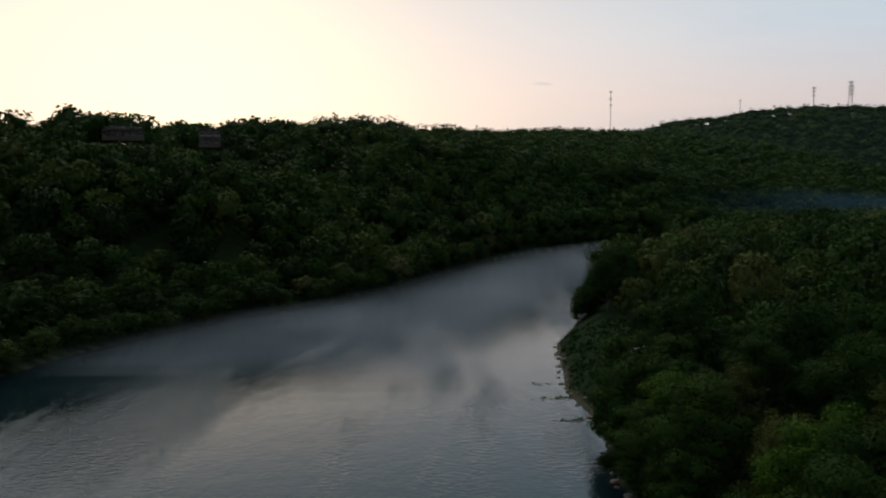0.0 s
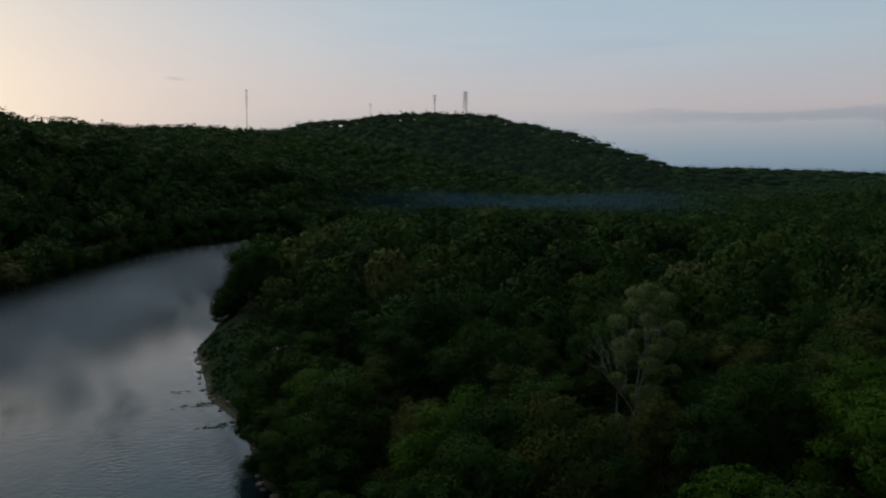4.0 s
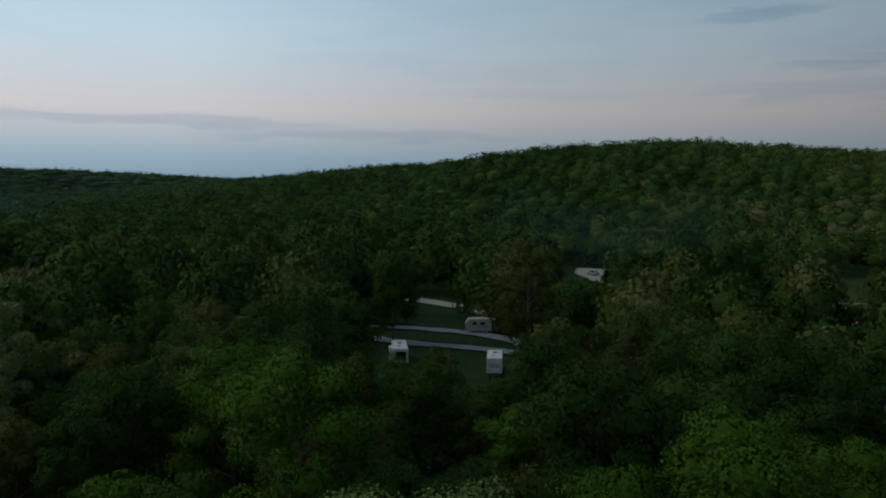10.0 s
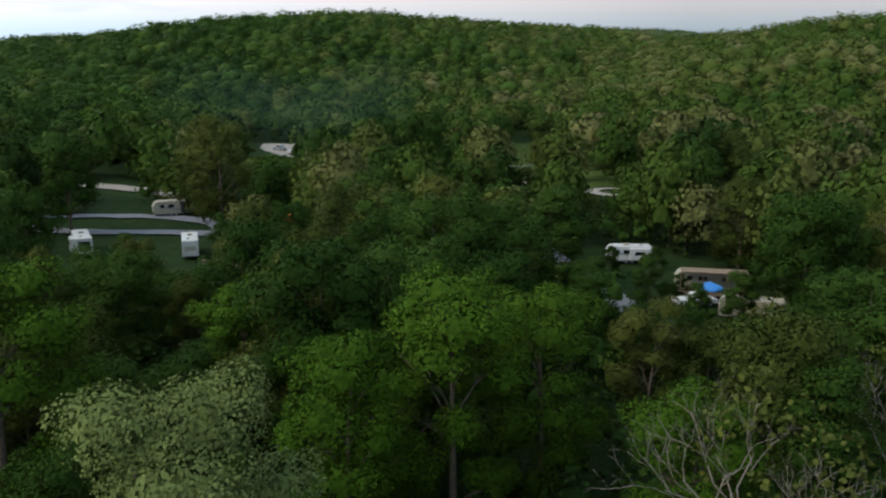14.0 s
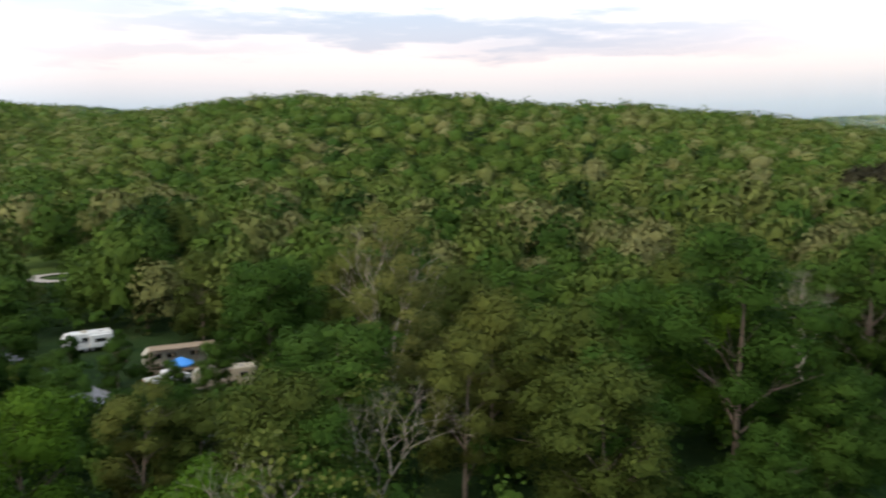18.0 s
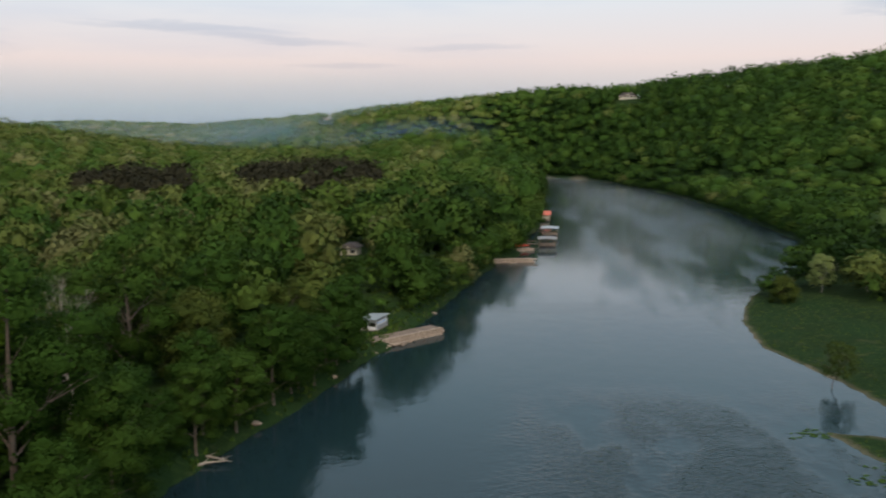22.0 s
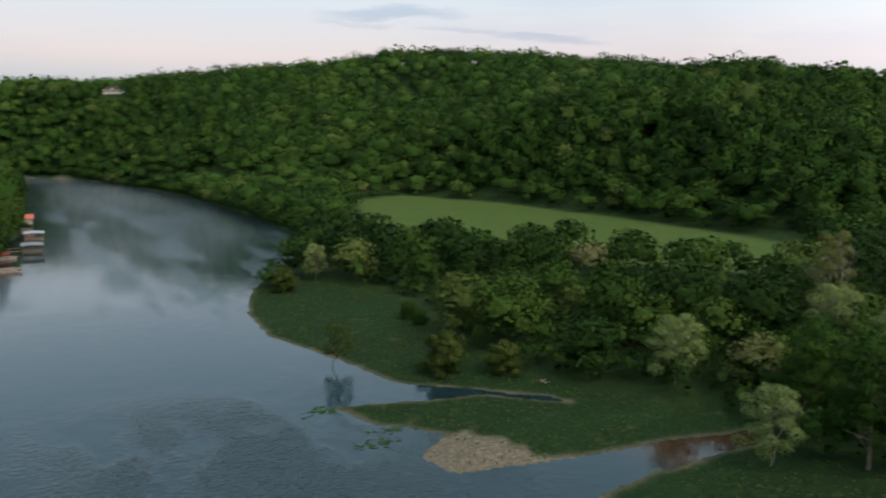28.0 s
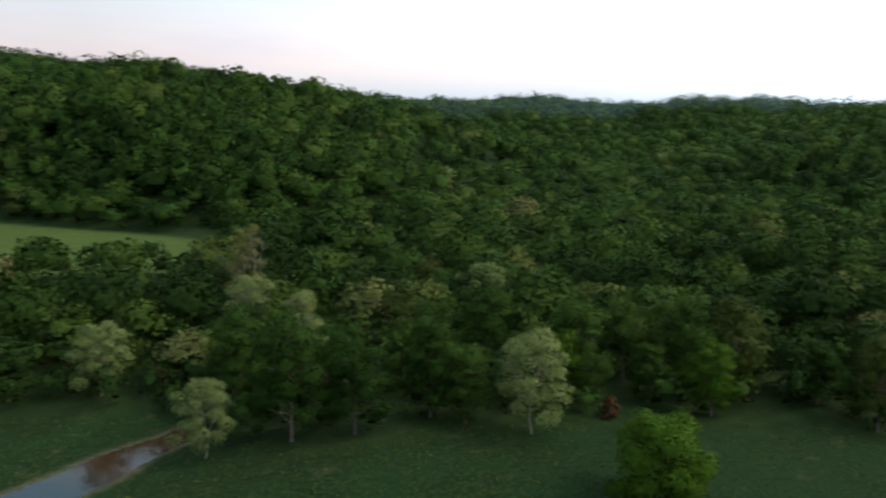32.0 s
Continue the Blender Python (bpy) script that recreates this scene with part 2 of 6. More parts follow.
# ---- the lie of the land ----
EYE = (1.0, 5.0, 36.0)
WEST_BANK = [(300, 600), (200, 575), (90, 499), (39, 439), (11, 386), (-4, 342), (-22, 287), (-42, 248), (-62, 222), (-74, 193),
             (-81, 174), (-86, 150), (-76, 110), (-60, 60), (-52, 10), (-47, -30), (-45, -59), (-56, -62), (-64, -63), (-73, -64),
             (-75, -67), (-62, -68.5), (-55, -68.5), (-45, -69), (-36, -70), (-34, -76), (-40, -82), (-33, -89), (-31, -97),
             (-45, -95), (-52.5, -93.6), (-60.5, -86), (-59.4, -88.8), (-51.6, -96.2), (-43, -103), (-39, -120), (-33, -140), (-34, -162),
             (-41, -188), (-61, -227)]
WEST_BANK_FAR = [(-80, -284), (-79, -405), (-68, -526), (-42, -657), (-20, -720), (60, -800), (200, -860)]
EAST_BANK = [(220, -780), (90, -740), (25, -690), (12, -621), (10, -420), (9, -338), (13, -290), (13, -248), (18, -237), (22, -209),
             (26, -168), (28, -150), (30, -132), (32, -124), (35, -101), (39, -84), (41, -72), (39, -45), (26, -12), (19, 15), (17, 60),
             (19, 95), (19, 107), (21, 122), (18, 146), (20, 168), (21, 186), (25, 200), (32, 225), (60, 300), (100, 400), (150, 460),
             (220, 530), (310, 560)]
RIVER = np.array(WEST_BANK + WEST_BANK_FAR + EAST_BANK, float)
FIELD = np.array([(-84, -240), (-100, -290), (-142, -410), (-179, -424), (-200, -345), (-205, -250), (-203, -172), (-182, -140), (-152, -128),
                  (-130, -165), (-104, -205)], float)
GRAVEL_BAR = np.array([(-37.5, -81), (-43, -81.5), (-45.5, -76), (-46.4, -71.5), (-52, -68), (-48, -66), (-39, -67), (-33, -71), (-32, -76)], float)
MEADOW = np.array([(-40, -190), (-58, -182), (-64, -150), (-60, -120), (-63, -92), (-70, -82), (-75, -74), (-73, -59), (-73, -47), (-82, -38),
                   (-96, -22), (-106, 5), (-80, 60), (-40, 60), (-40, -60), (-20, -100)], float)

# ridges: bearing from the eye, the woods' top as seen from there, distance, half width
RIDGES = {
    "west_bluff": [(306, 4.4, 390, 210), (320, 4.3, 390, 210), (331.7, 4.40, 395, 218), (335, 4.55, 400, 222), (338, 4.2, 405, 222),
                   (341, 3.98, 420, 225), (346.5, 4.2, 455, 235), (350.6, 4.5, 500, 250), (353.8, 4.25, 560, 290), (357.5, 3.7, 650, 340),
                   (0.1, 3.4, 760, 390), (3.2, 3.45, 880, 450), (7, 3.53, 1000, 520), (10, 3.38, 1100, 560), (13, 3.26, 1250, 560)],
    "tower_hill": [(10, 3.0, 1200, 450), (13, 3.26, 1250, 480), (15.8, 3.81, 1350, 500), (18.1, 4.31, 1400, 520), (20.7, 4.55, 1400, 540),
                   (23, 4.62, 1400, 540), (25.9, 4.1, 1400, 480), (28.3, 3.2, 1420, 400), (30.2, 2.45, 1450, 360), (33.8, 1.35, 1500, 340), (37.2, 1.1, 1550, 400),
                   (40.4, 1.1, 1600, 500), (44, 0.95, 1700, 500), (51.2, 0.6, 1900, 500), (56, 0.7, 2000, 500)],
    "east_hill": [(52, 0.2, 1400, 400), (55, 0.65, 1300, 400), (58.7, 0.85, 1150, 400), (63.2, 1.5, 1000, 400), (68.4, 1.96, 900, 400),
                  (73.8, 2.41, 830, 400), (77.3, 3.14, 790, 400), (80.9, 3.33, 780, 400), (84, 3.1, 800, 400), (87, 2.75, 830, 400),
                  (91.5, 2.55, 930, 420), (96, 2.3, 1050, 450), (100.5, 2.05, 1200, 450), (107.4, 1.8, 1400, 450), (112, 1.8, 1500, 450)],
    "south_east_hill": [(106, 0.6, 1150, 330), (107.4, 1.6, 1000, 340), (110.2, 2.35, 800, 340), (115, 2.92, 680, 340), (118.5, 2.9, 650, 340),
                        (122.4, 2.98, 640, 340), (127, 2.4, 660, 340), (132.2, 2.31, 680, 340), (137.3, 1.8, 720, 340), (143, 0.85, 800, 340),
                        (147, 0.2, 900, 300)],
    "far_ridge": [(138, 0.7, 2500, 800), (146.3, 0.89, 2500, 800), (150, 1.23, 2500, 800), (156.5, 1.05, 2500, 800), (158.5, 0.85, 2400, 800)],
    "south_ridge": [(157, 0.7, 2300, 500), (159.8, 1.24, 2000, 500), (164.2, 1.58, 1700, 500), (168.4, 2.03, 1450, 450), (172, 2.4, 1250, 430),
                    (175.6, 2.8, 1080, 420), (179.5, 3.1, 950, 400), (184.3, 3.57, 860, 390), (187.7, 3.75, 800, 370), (191, 4.3, 750, 330),
                    (194.6, 4.5, 720, 290), (196, 4.2, 715, 280), (197.5, 5.05, 710, 270), (203, 5.75, 700, 260), (208, 5.85, 690, 270),
                    (213, 5.55, 630, 250), (218, 5.15, 540, 220), (224.2, 4.95, 470, 200), (228, 4.8, 440, 190), (230.2, 4.49, 435, 180),
                    (233, 3.85, 450, 175), (238, 3.15, 470, 165), (242, 1.5, 480, 155), (246, 0.2, 490, 145), (250, -0.8, 500, 130)],
    "west_hills": [(232, 3.0, 900, 330), (238, 3.05, 850, 330), (242, 2.88, 850, 330), (246, 2.85, 830, 330), (249, 2.97, 800, 330),
                   (251, 2.5, 800, 330), (256, 2.5, 780, 330), (261, 2.93, 760, 330), (266, 2.53, 720, 330), (270.5, 2.45, 690, 320),
                   (280, 3.0, 560, 280), (292, 4.0, 470, 250), (306, 4.4, 390, 210)],
}
CANOPY = 16.0


def ridge_line(rows):
    out = []
    for az, el, d, w in rows:
        out.append((EYE[0] + d * math.sin(radians(az)), EYE[1] + d * math.cos(radians(az)), EYE[2] + d * math.tan(radians(el)) - CANOPY, w))
    return np.array(out)


LINES = [ridge_line(r) for r in RIDGES.values()]


def to_edge(px, py, poly, closed=True):
    """Distance to a polygon's outline, and whether the points lie inside."""
    best = np.full(px.shape, 1e9)
    inside = np.zeros(px.shape, bool)
    n = len(poly)
    for i in range(n if closed else n - 1):
        ax, ay = poly[i]
        bx, by = poly[(i + 1) % n]
        dx, dy = bx - ax, by - ay
        u = np.clip(((px - ax) * dx + (py - ay) * dy) / (dx * dx + dy * dy + 1e-9), 0, 1)
        best = np.minimum(best, np.hypot(px - ax - u * dx, py - ay - u * dy))
        if abs(dy) > 1e-9:
            inside ^= ((ay > py) != (by > py)) & (px < dx * (py - ay) / dy + ax)
    return best, inside


def step(x, lo, hi):
    u = np.clip((x - lo) / (hi - lo), 0, 1)
    return u * u * (3 - 2 * u)


def waves(px, py, size, seed):
    """Cheap smooth unevenness between -1 and 1."""
    r = np.random.RandomState(seed)
    out = np.zeros(px.shape)
    for k in range(5):
        th, ph = r.uniform(0, 6.28), r.uniform(0, 6.28)
        s = size * r.uniform(0.6, 1.6)
        out += np.sin((px * math.cos(th) + py * math.sin(th)) * 6.28 / s + ph + 1.3 * np.sin(py * 6.28 / (s * 1.7) + k))
    return out / 5


def river_at(px, py):
    """Distance to the waterline, which wanders a little, and whether the points lie in the river."""
    return to_edge(px + 0.55 * waves(px, py, 9, 21) + 0.3 * waves(px, py, 3.7, 22), py + 0.55 * waves(py, px, 8, 23) + 0.3 * waves(py, px, 3.3, 24), RIVER)


def ground_z(px, py):
    px, py = np.asarray(px, float), np.asarray(py, float)
    d, wet = river_at(px, py)
    west = step(-px + 0.02 * py, -5, 25)
    base = 5.0 - 2.6 * west + 1.8 * west * step(d, 60, 140)
    reach = 9 + 22 * west * step(200 - np.abs(py + 40), 0, 60)
    land = base * step(d, -1.0, reach) ** 0.8 * step(d, -0.4, 1.2) + 0.35 * waves(px, py, 37, 3) * step(d, 2, 15) + 0.10 * waves(px, py, 6, 5) * step(d, 0.5, 3)
    low = step(17 - np.hypot(px - 36, py + 141), 0, 9)
    land = land + (np.minimum(land, 1.15) - land) * low
    hill = np.zeros(px.shape)
    for line in LINES:
        for (ax, ay, az_, aw), (bx, by, bz, bw) in zip(line[:-1], line[1:]):
            dx, dy = bx - ax, by - ay
            u = np.clip(((px - ax) * dx + (py - ay) * dy) / (dx * dx + dy * dy), 0, 1)
            q = np.hypot(px - ax - u * dx, py - ay - u * dy) / (aw + u * (bw - aw))
            top = az_ + u * (bz - az_)
            hill = np.maximum(hill, np.maximum(top - 5, 0) * (0.5 + 0.5 * np.cos(np.pi * np.clip(q, 0, 1))))
    fd_, fin_ = to_edge(px, py, FIELD)
    hill = hill * np.where(fin_, 0.0, step(fd_, 0, 45))
    rough = step(hill, 5, 40) * (2.5 * waves(px, py, 140, 7) + 1.2 * waves(px, py, 60, 9))
    z = land + hill * step(d, 0, 60) + rough
    bed = -0.25 * np.minimum(d, 1.0) - 1.8 * step(d, 0, 6)
    return np.where(wet, bed, z)


def mesh_of(name, verts, faces, material, smooth=False, tone=None, normals=None):
    """A mesh from arrays: all faces have the same number of corners."""
    verts, faces = np.asarray(verts, np.float32), np.asarray(faces, np.int32)
    me = bpy.data.meshes.new(name)
    me.vertices.add(len(verts))
    me.vertices.foreach_set("co", verts.ravel())
    k = faces.shape[1]
    me.loops.add(faces.size)
    me.loops.foreach_set("vertex_index", faces.ravel())
    me.polygons.add(len(faces))
    me.polygons.foreach_set("loop_start", np.arange(0, faces.size, k, dtype=np.int32))
    if smooth:
        me.polygons.foreach_set("use_smooth", np.ones(len(faces), bool))
    if tone is not None:
        me.attributes.new("tone", "FLOAT", "POINT").data.foreach_set("value", np.asarray(tone, np.float32))
    me.materials.append(material)
    me.update(calc_edges=True)
    if normals is not None:
        me.polygons.foreach_set("use_smooth", np.ones(len(faces), bool))
        me.normals_split_custom_set_from_vertices(normals)
    return me


# ground sheet: rings that widen with distance, out to the horizon
def ground_material():
    m, n, l, b = principled("ground_cover", 0.95)
    small, fine_ = noise_fac(n, l, 0.35, 5), noise_fac(n, l, 4.0, 4)
    litter = ramp(n, l, small, [(0.3, (0.011, 0.021, 0.006)), (0.7, (0.024, 0.042, 0.012))])
    sward, patchy = noise_fac(n, l, 1.7, 6, rough=0.7), noise_fac(n, l, 0.11, 5, rough=0.6)
    grass = ramp(n, l, sward, [(0.28, (0.004, 0.009, 0.003)), (0.5, (0.0105, 0.023, 0.0064)), (0.72, (0.034, 0.055, 0.017))])
    grass = mixed(n, l, ramp(n, l, patchy, [(0.40, (0, 0, 0)), (0.62, (0.75, 0.75, 0.75))]), grass, mixed(n, l, 0.55, grass, (0.011, 0.033, 0.010)))
    grass = mixed(n, l, ramp(n, l, small, [(0.60, (0, 0, 0)), (0.74, (0.55, 0.55, 0.55))]), grass, (0.060, 0.058, 0.026))
    gravel = ramp(n, l, noise_fac(n, l, 2.2, 6, rough=0.75), [(0.25, (0.035, 0.030, 0.020)), (0.5, (0.13, 0.105, 0.072)), (0.75, (0.26, 0.215, 0.155))])
    at = n.new("ShaderNodeAttribute")
    at.attribute_name = "grass"
    at2 = n.new("ShaderNodeAttribute")
    at2.attribute_name = "shingle"
    c = mixed(n, l, at.outputs["Fac"], litter, grass)
    at3 = n.new("ShaderNodeAttribute")
    at3.attribute_name = "mown"
    hay = ramp(n, l, small, [(0.25, (0.038, 0.068, 0.014)), (0.75, (0.070, 0.096, 0.024))])
    c = mixed(n, l, at3.outputs["Fac"], c, hay)
    c = mixed(n, l, at2.outputs["Fac"], c, gravel)
    l.new(c, b.inputs["Base Color"])
    bumped(n, l, b, fine_, 0.8, 0.35)
    b.inputs["Specular IOR Level"].default_value = 0.05
    return m


rings = [24.0]
while rings[-1] < 4700:
    rings.append(rings[-1] * (1.0085 if 60 < rings[-1] < 200 else 1.022))
RA = np.array([0.5] + rings)
TH = np.radians(np.r_[np.arange(0, 14, 0.3), np.arange(14, 190, 0.8), np.arange(190, 250, 0.3), np.arange(250, 360, 0.8)])
gr, gt = np.meshgrid(RA, TH, indexing="ij")
gx, gy = EYE[0] + gr * np.sin(gt), EYE[1] + gr * np.cos(gt)
gz = ground_z(gx.ravel(), gy.ravel())
nr, nt = gx.shape
idx = np.arange(nr * nt).reshape(nr, nt)
quads = np.stack([idx[:-1], np.roll(idx, -1, 1)[:-1], np.roll(idx, -1, 1)[1:], idx[1:]], -1).reshape(-1, 4)
gm = mesh_of("ground", np.stack([gx.ravel(), gy.ravel(), gz], 1), quads[:, ::-1], ground_material(), True)
gd, gwet = river_at(gx.ravel(), gy.ravel())
fd, fin = to_edge(gx.ravel(), gy.ravel(), FIELD)
md, min_ = to_edge(gx.ravel(), gy.ravel(), MEADOW)
camp = step(230 - np.hypot(gx.ravel() - 190, gy.ravel() - 20), 0, 80)
grass_w = np.maximum.reduce([fin * 1.0, min_ * step(md, 0, 6), camp * 0.6, 0.9 * step(14 - gd, 0, 8)])
shingle_w = step(1.5 - gd, 0, 1.3) * np.maximum(step(-gx.ravel(), 10, 30), step(gy.ravel(), 80, 120)) * 0.5 * step(240 - gr.ravel(), 0, 70)
bar_x, bar_y = gx.ravel() + 1.2 * waves(gx.ravel(), gy.ravel(), 6, 31), gy.ravel() + 1.0 * waves(gy.ravel(), gx.ravel(), 5, 32)
bar_d, bar_in = to_edge(bar_x, bar_y, GRAVEL_BAR)
shingle_w = np.maximum(shingle_w, np.where(bar_in, step(bar_d, -0.3, 1.2), 0) * 0.9)
shingle_w = np.maximum(shingle_w, 0.8 * step(1.6 - gd, 0, 1.4) * step(-gx.ravel(), 25, 32) * step(waves(gx.ravel(), gy.ravel(), 9, 33), -0.1, 0.5) * step(240 - gr.ravel(), 0, 70))
shingle_w = np.where(gwet, step(gd, 2.0, 5.0), shingle_w)
mown_w = np.maximum(fin * step(fd, 0, 8), step(55 - np.hypot((gx.ravel() - 265) / 1.4, gy.ravel() + 9), 0, 30))
for key, val in (("grass", grass_w), ("shingle", shingle_w), ("mown", mown_w)):
    gm.attributes.new(key, "FLOAT", "POINT").data.foreach_set("value", val.astype(np.float32))
tagged(new("ground", gm), "valley floor and wooded hills of grass and leaf litter", "ground", kind="structure")


def water_material():
    """A smooth slow river: faint ripples everywhere, riffles in streaks, a browner base colour in the side creek."""
    m, n, l, b = principled("river_water", 0.03)
    b.inputs["IOR"].default_value = 1.33
    tc, ax = n.new("ShaderNodeTexCoord"), n.new("ShaderNodeSeparateXYZ")
    l.new(tc.outputs["Object"], ax.inputs[0])

    def stretched(sx, sy, scale, detail, rough=0.55):
        mp, t = n.new("ShaderNodeMapping"), n.new("ShaderNodeTexNoise")
        mp.inputs["Scale"].default_value = (sx, sy, 1)
        mp.inputs["Rotation"].default_value = (0, 0, radians(-14))
        t.inputs["Scale"].default_value, t.inputs["Detail"].default_value, t.inputs["Roughness"].default_value = scale, detail, rough
        l.new(tc.outputs["Object"], mp.inputs[0])
        l.new(mp.outputs[0], t.inputs["Vector"])
        return t.outputs[0]

    def span(value, lo, hi, a_, b_):
        k = n.new("ShaderNodeMapRange")
        for key, v in (("From Min", lo), ("From Max", hi), ("To Min", a_), ("To Max", b_)):
            k.inputs[key].default_value = v
        k.interpolation_type = "SMOOTHSTEP"
        l.new(value, k.inputs["Value"])
        return k.outputs[0]

    def times(a_, b_, op="MULTIPLY"):
        k = n.new("ShaderNodeMath")
        k.operation = op
        for sock, v in zip(k.inputs, (a_, b_)):
            if isinstance(v, (int, float)):
                sock.default_value = v
            else:
                l.new(v, sock)
        return k.outputs[0]

    # base colour turns brown along the creek
    creek_brown = times(span(ax.outputs[0], -53, -62, 0.0, 1.0), times(span(ax.outputs[1], -78, -72, 0.0, 1.0), span(ax.outputs[1], -52, -58, 0.0, 1.0)))
    l.new(mixed(n, l, creek_brown, (0.007, 0.018, 0.021), (0.036, 0.020, 0.011)), b.inputs["Base Color"])
    # riffles: long streaks down the current, and one patch below the spit
    streak = span(stretched(1.0, 0.16, 0.055, 4), 0.46, 0.68, 0.0, 1.0)
    shoal = times(times(span(ax.outputs[0], -52, -20, 0.0, 1.0), span(ax.outputs[0], 14, -6, 0.0, 1.0)), times(span(ax.outputs[1], -122, -88, 0.0, 1.0), span(ax.outputs[1], -40, -62, 0.0, 1.0)))
    shoal = times(shoal, span(stretched(1.0, 0.5, 0.09, 3), 0.36, 0.56, 0.0, 1.0))
    upriver = span(ax.outputs[1], 30, 130, 0.05, 1.1)
    rapid = span(ax.outputs[1], -120, -240, 0.0, 1.5)
    rough = times(times(streak, times(times(upriver, rapid, "ADD"), 0.25, "ADD")), times(times(shoal, 2.0), times(upriver, 0.07), "ADD"), "ADD")
    k = n.new("ShaderNodeBump")
    k.inputs["Strength"].default_value, k.inputs["Distance"].default_value = 1.0, 0.14
    l.new(times(stretched(1.0, 1.0, 1.15, 3), times(times(rough, 0.9), 0.10, "ADD")), k.inputs["Height"])
    k2 = n.new("ShaderNodeBump")
    k2.inputs["Distance"].default_value, k2.inputs["Strength"].default_value = 0.035, 1.0
    l.new(stretched(1.0, 0.6, 0.35, 2), k2.inputs["Height"])
    l.new(k.outputs[0], k2.inputs["Normal"])
    l.new(k2.outputs[0], b.inputs["Normal"])
    return m


wm = mesh_of("water", [(-160, -950, 0), (360, -950, 0), (360, 700, 0), (-160, 700, 0)], [(0, 1, 2, 3)], water_material())
tagged(new("water", wm), "calm dark river with light ripples", "river", kind="structure")

# ---- woods ----
def leaf_cloud(rng, lobes, count, size, jitter=0.5, flat=0.3, dome=0.35):
    """Rhombic leaf sprays on the skins of overlapping lobes (x, y, z, rx, rz), with normals rounded to the lobes."""
    lob = np.array(lobes, float)
    mid = lob[:, :3].mean(0)
    area = lob[:, 3] * lob[:, 4]
    pick = rng.choice(len(lob), count * 12 // 5, p=area / area.sum())
    v = rng.normal(size=(count * 12 // 5, 3))
    v /= np.linalg.norm(v, axis=1)[:, None]
    v[:, 2] = np.where(rng.rand(len(v)) < 0.55, np.abs(v[:, 2]), v[:, 2])
    rad = np.stack([lob[pick, 3], lob[pick, 3], lob[pick, 4]], 1)
    p = lob[pick, :3] + v * rad * rng.uniform(0.8, 1.1, (len(v), 1))
    deep = np.zeros(len(p), bool)
    for q in lob:
        deep |= (((p - q[:3]) / (q[3], q[3], q[4])) ** 2).sum(1) < 0.5
    keep = np.where(~deep)[0][:count]
    p, v = p[keep], v[keep]
    out = p - mid
    out /= np.linalg.norm(out, axis=1)[:, None] + 1e-9
    nrm = v + rng.normal(size=v.shape) * jitter
    nrm /= np.linalg.norm(nrm, axis=1)[:, None]
    t1 = np.cross(nrm, rng.normal(size=v.shape))
    t1 /= np.linalg.norm(t1, axis=1)[:, None] + 1e-9
    t2 = np.cross(nrm, t1)
    s = size * rng.uniform(0.55, 1.35, (len(p), 1))
    a_, b_ = t1 * s, t2 * s * rng.uniform(0.55, 0.95, (len(p), 1))
    sag = nrm * s * rng.uniform(-0.1, 0.3, (len(p), 1))
    verts = np.stack([p - a_ - sag, p - b_, p + a_ - sag, p + b_], 1).reshape(-1, 3)
    soft = 0.5 * v + flat * nrm + dome * out
    soft /= np.linalg.norm(soft, axis=1)[:, None]
    return verts, np.arange(len(verts)).reshape(-1, 4), np.repeat(soft, 4, axis=0)


def ball(level):
    bm = bmesh.new()
    bmesh.ops.create_icosphere(bm, subdivisions=level, radius=1)
    v = np.array([q.co[:] for q in bm.verts])
    f = np.array([[q.index for q in g.verts] for g in bm.faces])
    bm.free()
    return v, f


KNOB, KNOB_FACES = ball(1)


def clumps(rng, lobes, count, lo, hi):
    """Small leafy clumps seated on the upper skins of the main masses."""
    lob = np.array(lobes, float)
    area = lob[:, 3] ** 2
    pick = rng.choice(len(lob), count, p=area / area.sum())
    v = rng.normal(size=(count, 3))
    v[:, 2] = np.where(rng.rand(count) < 0.7, np.abs(v[:, 2]), v[:, 2])
    v /= np.linalg.norm(v, axis=1)[:, None]
    p = lob[pick, :3] + v * np.stack([lob[pick, 3], lob[pick, 3], lob[pick, 4]], 1) * 0.92
    r = lob[pick, 3] * rng.uniform(lo, hi, count)
    return [tuple(q) for q in np.column_stack([p, r, r * rng.uniform(0.7, 0.95, count)])]


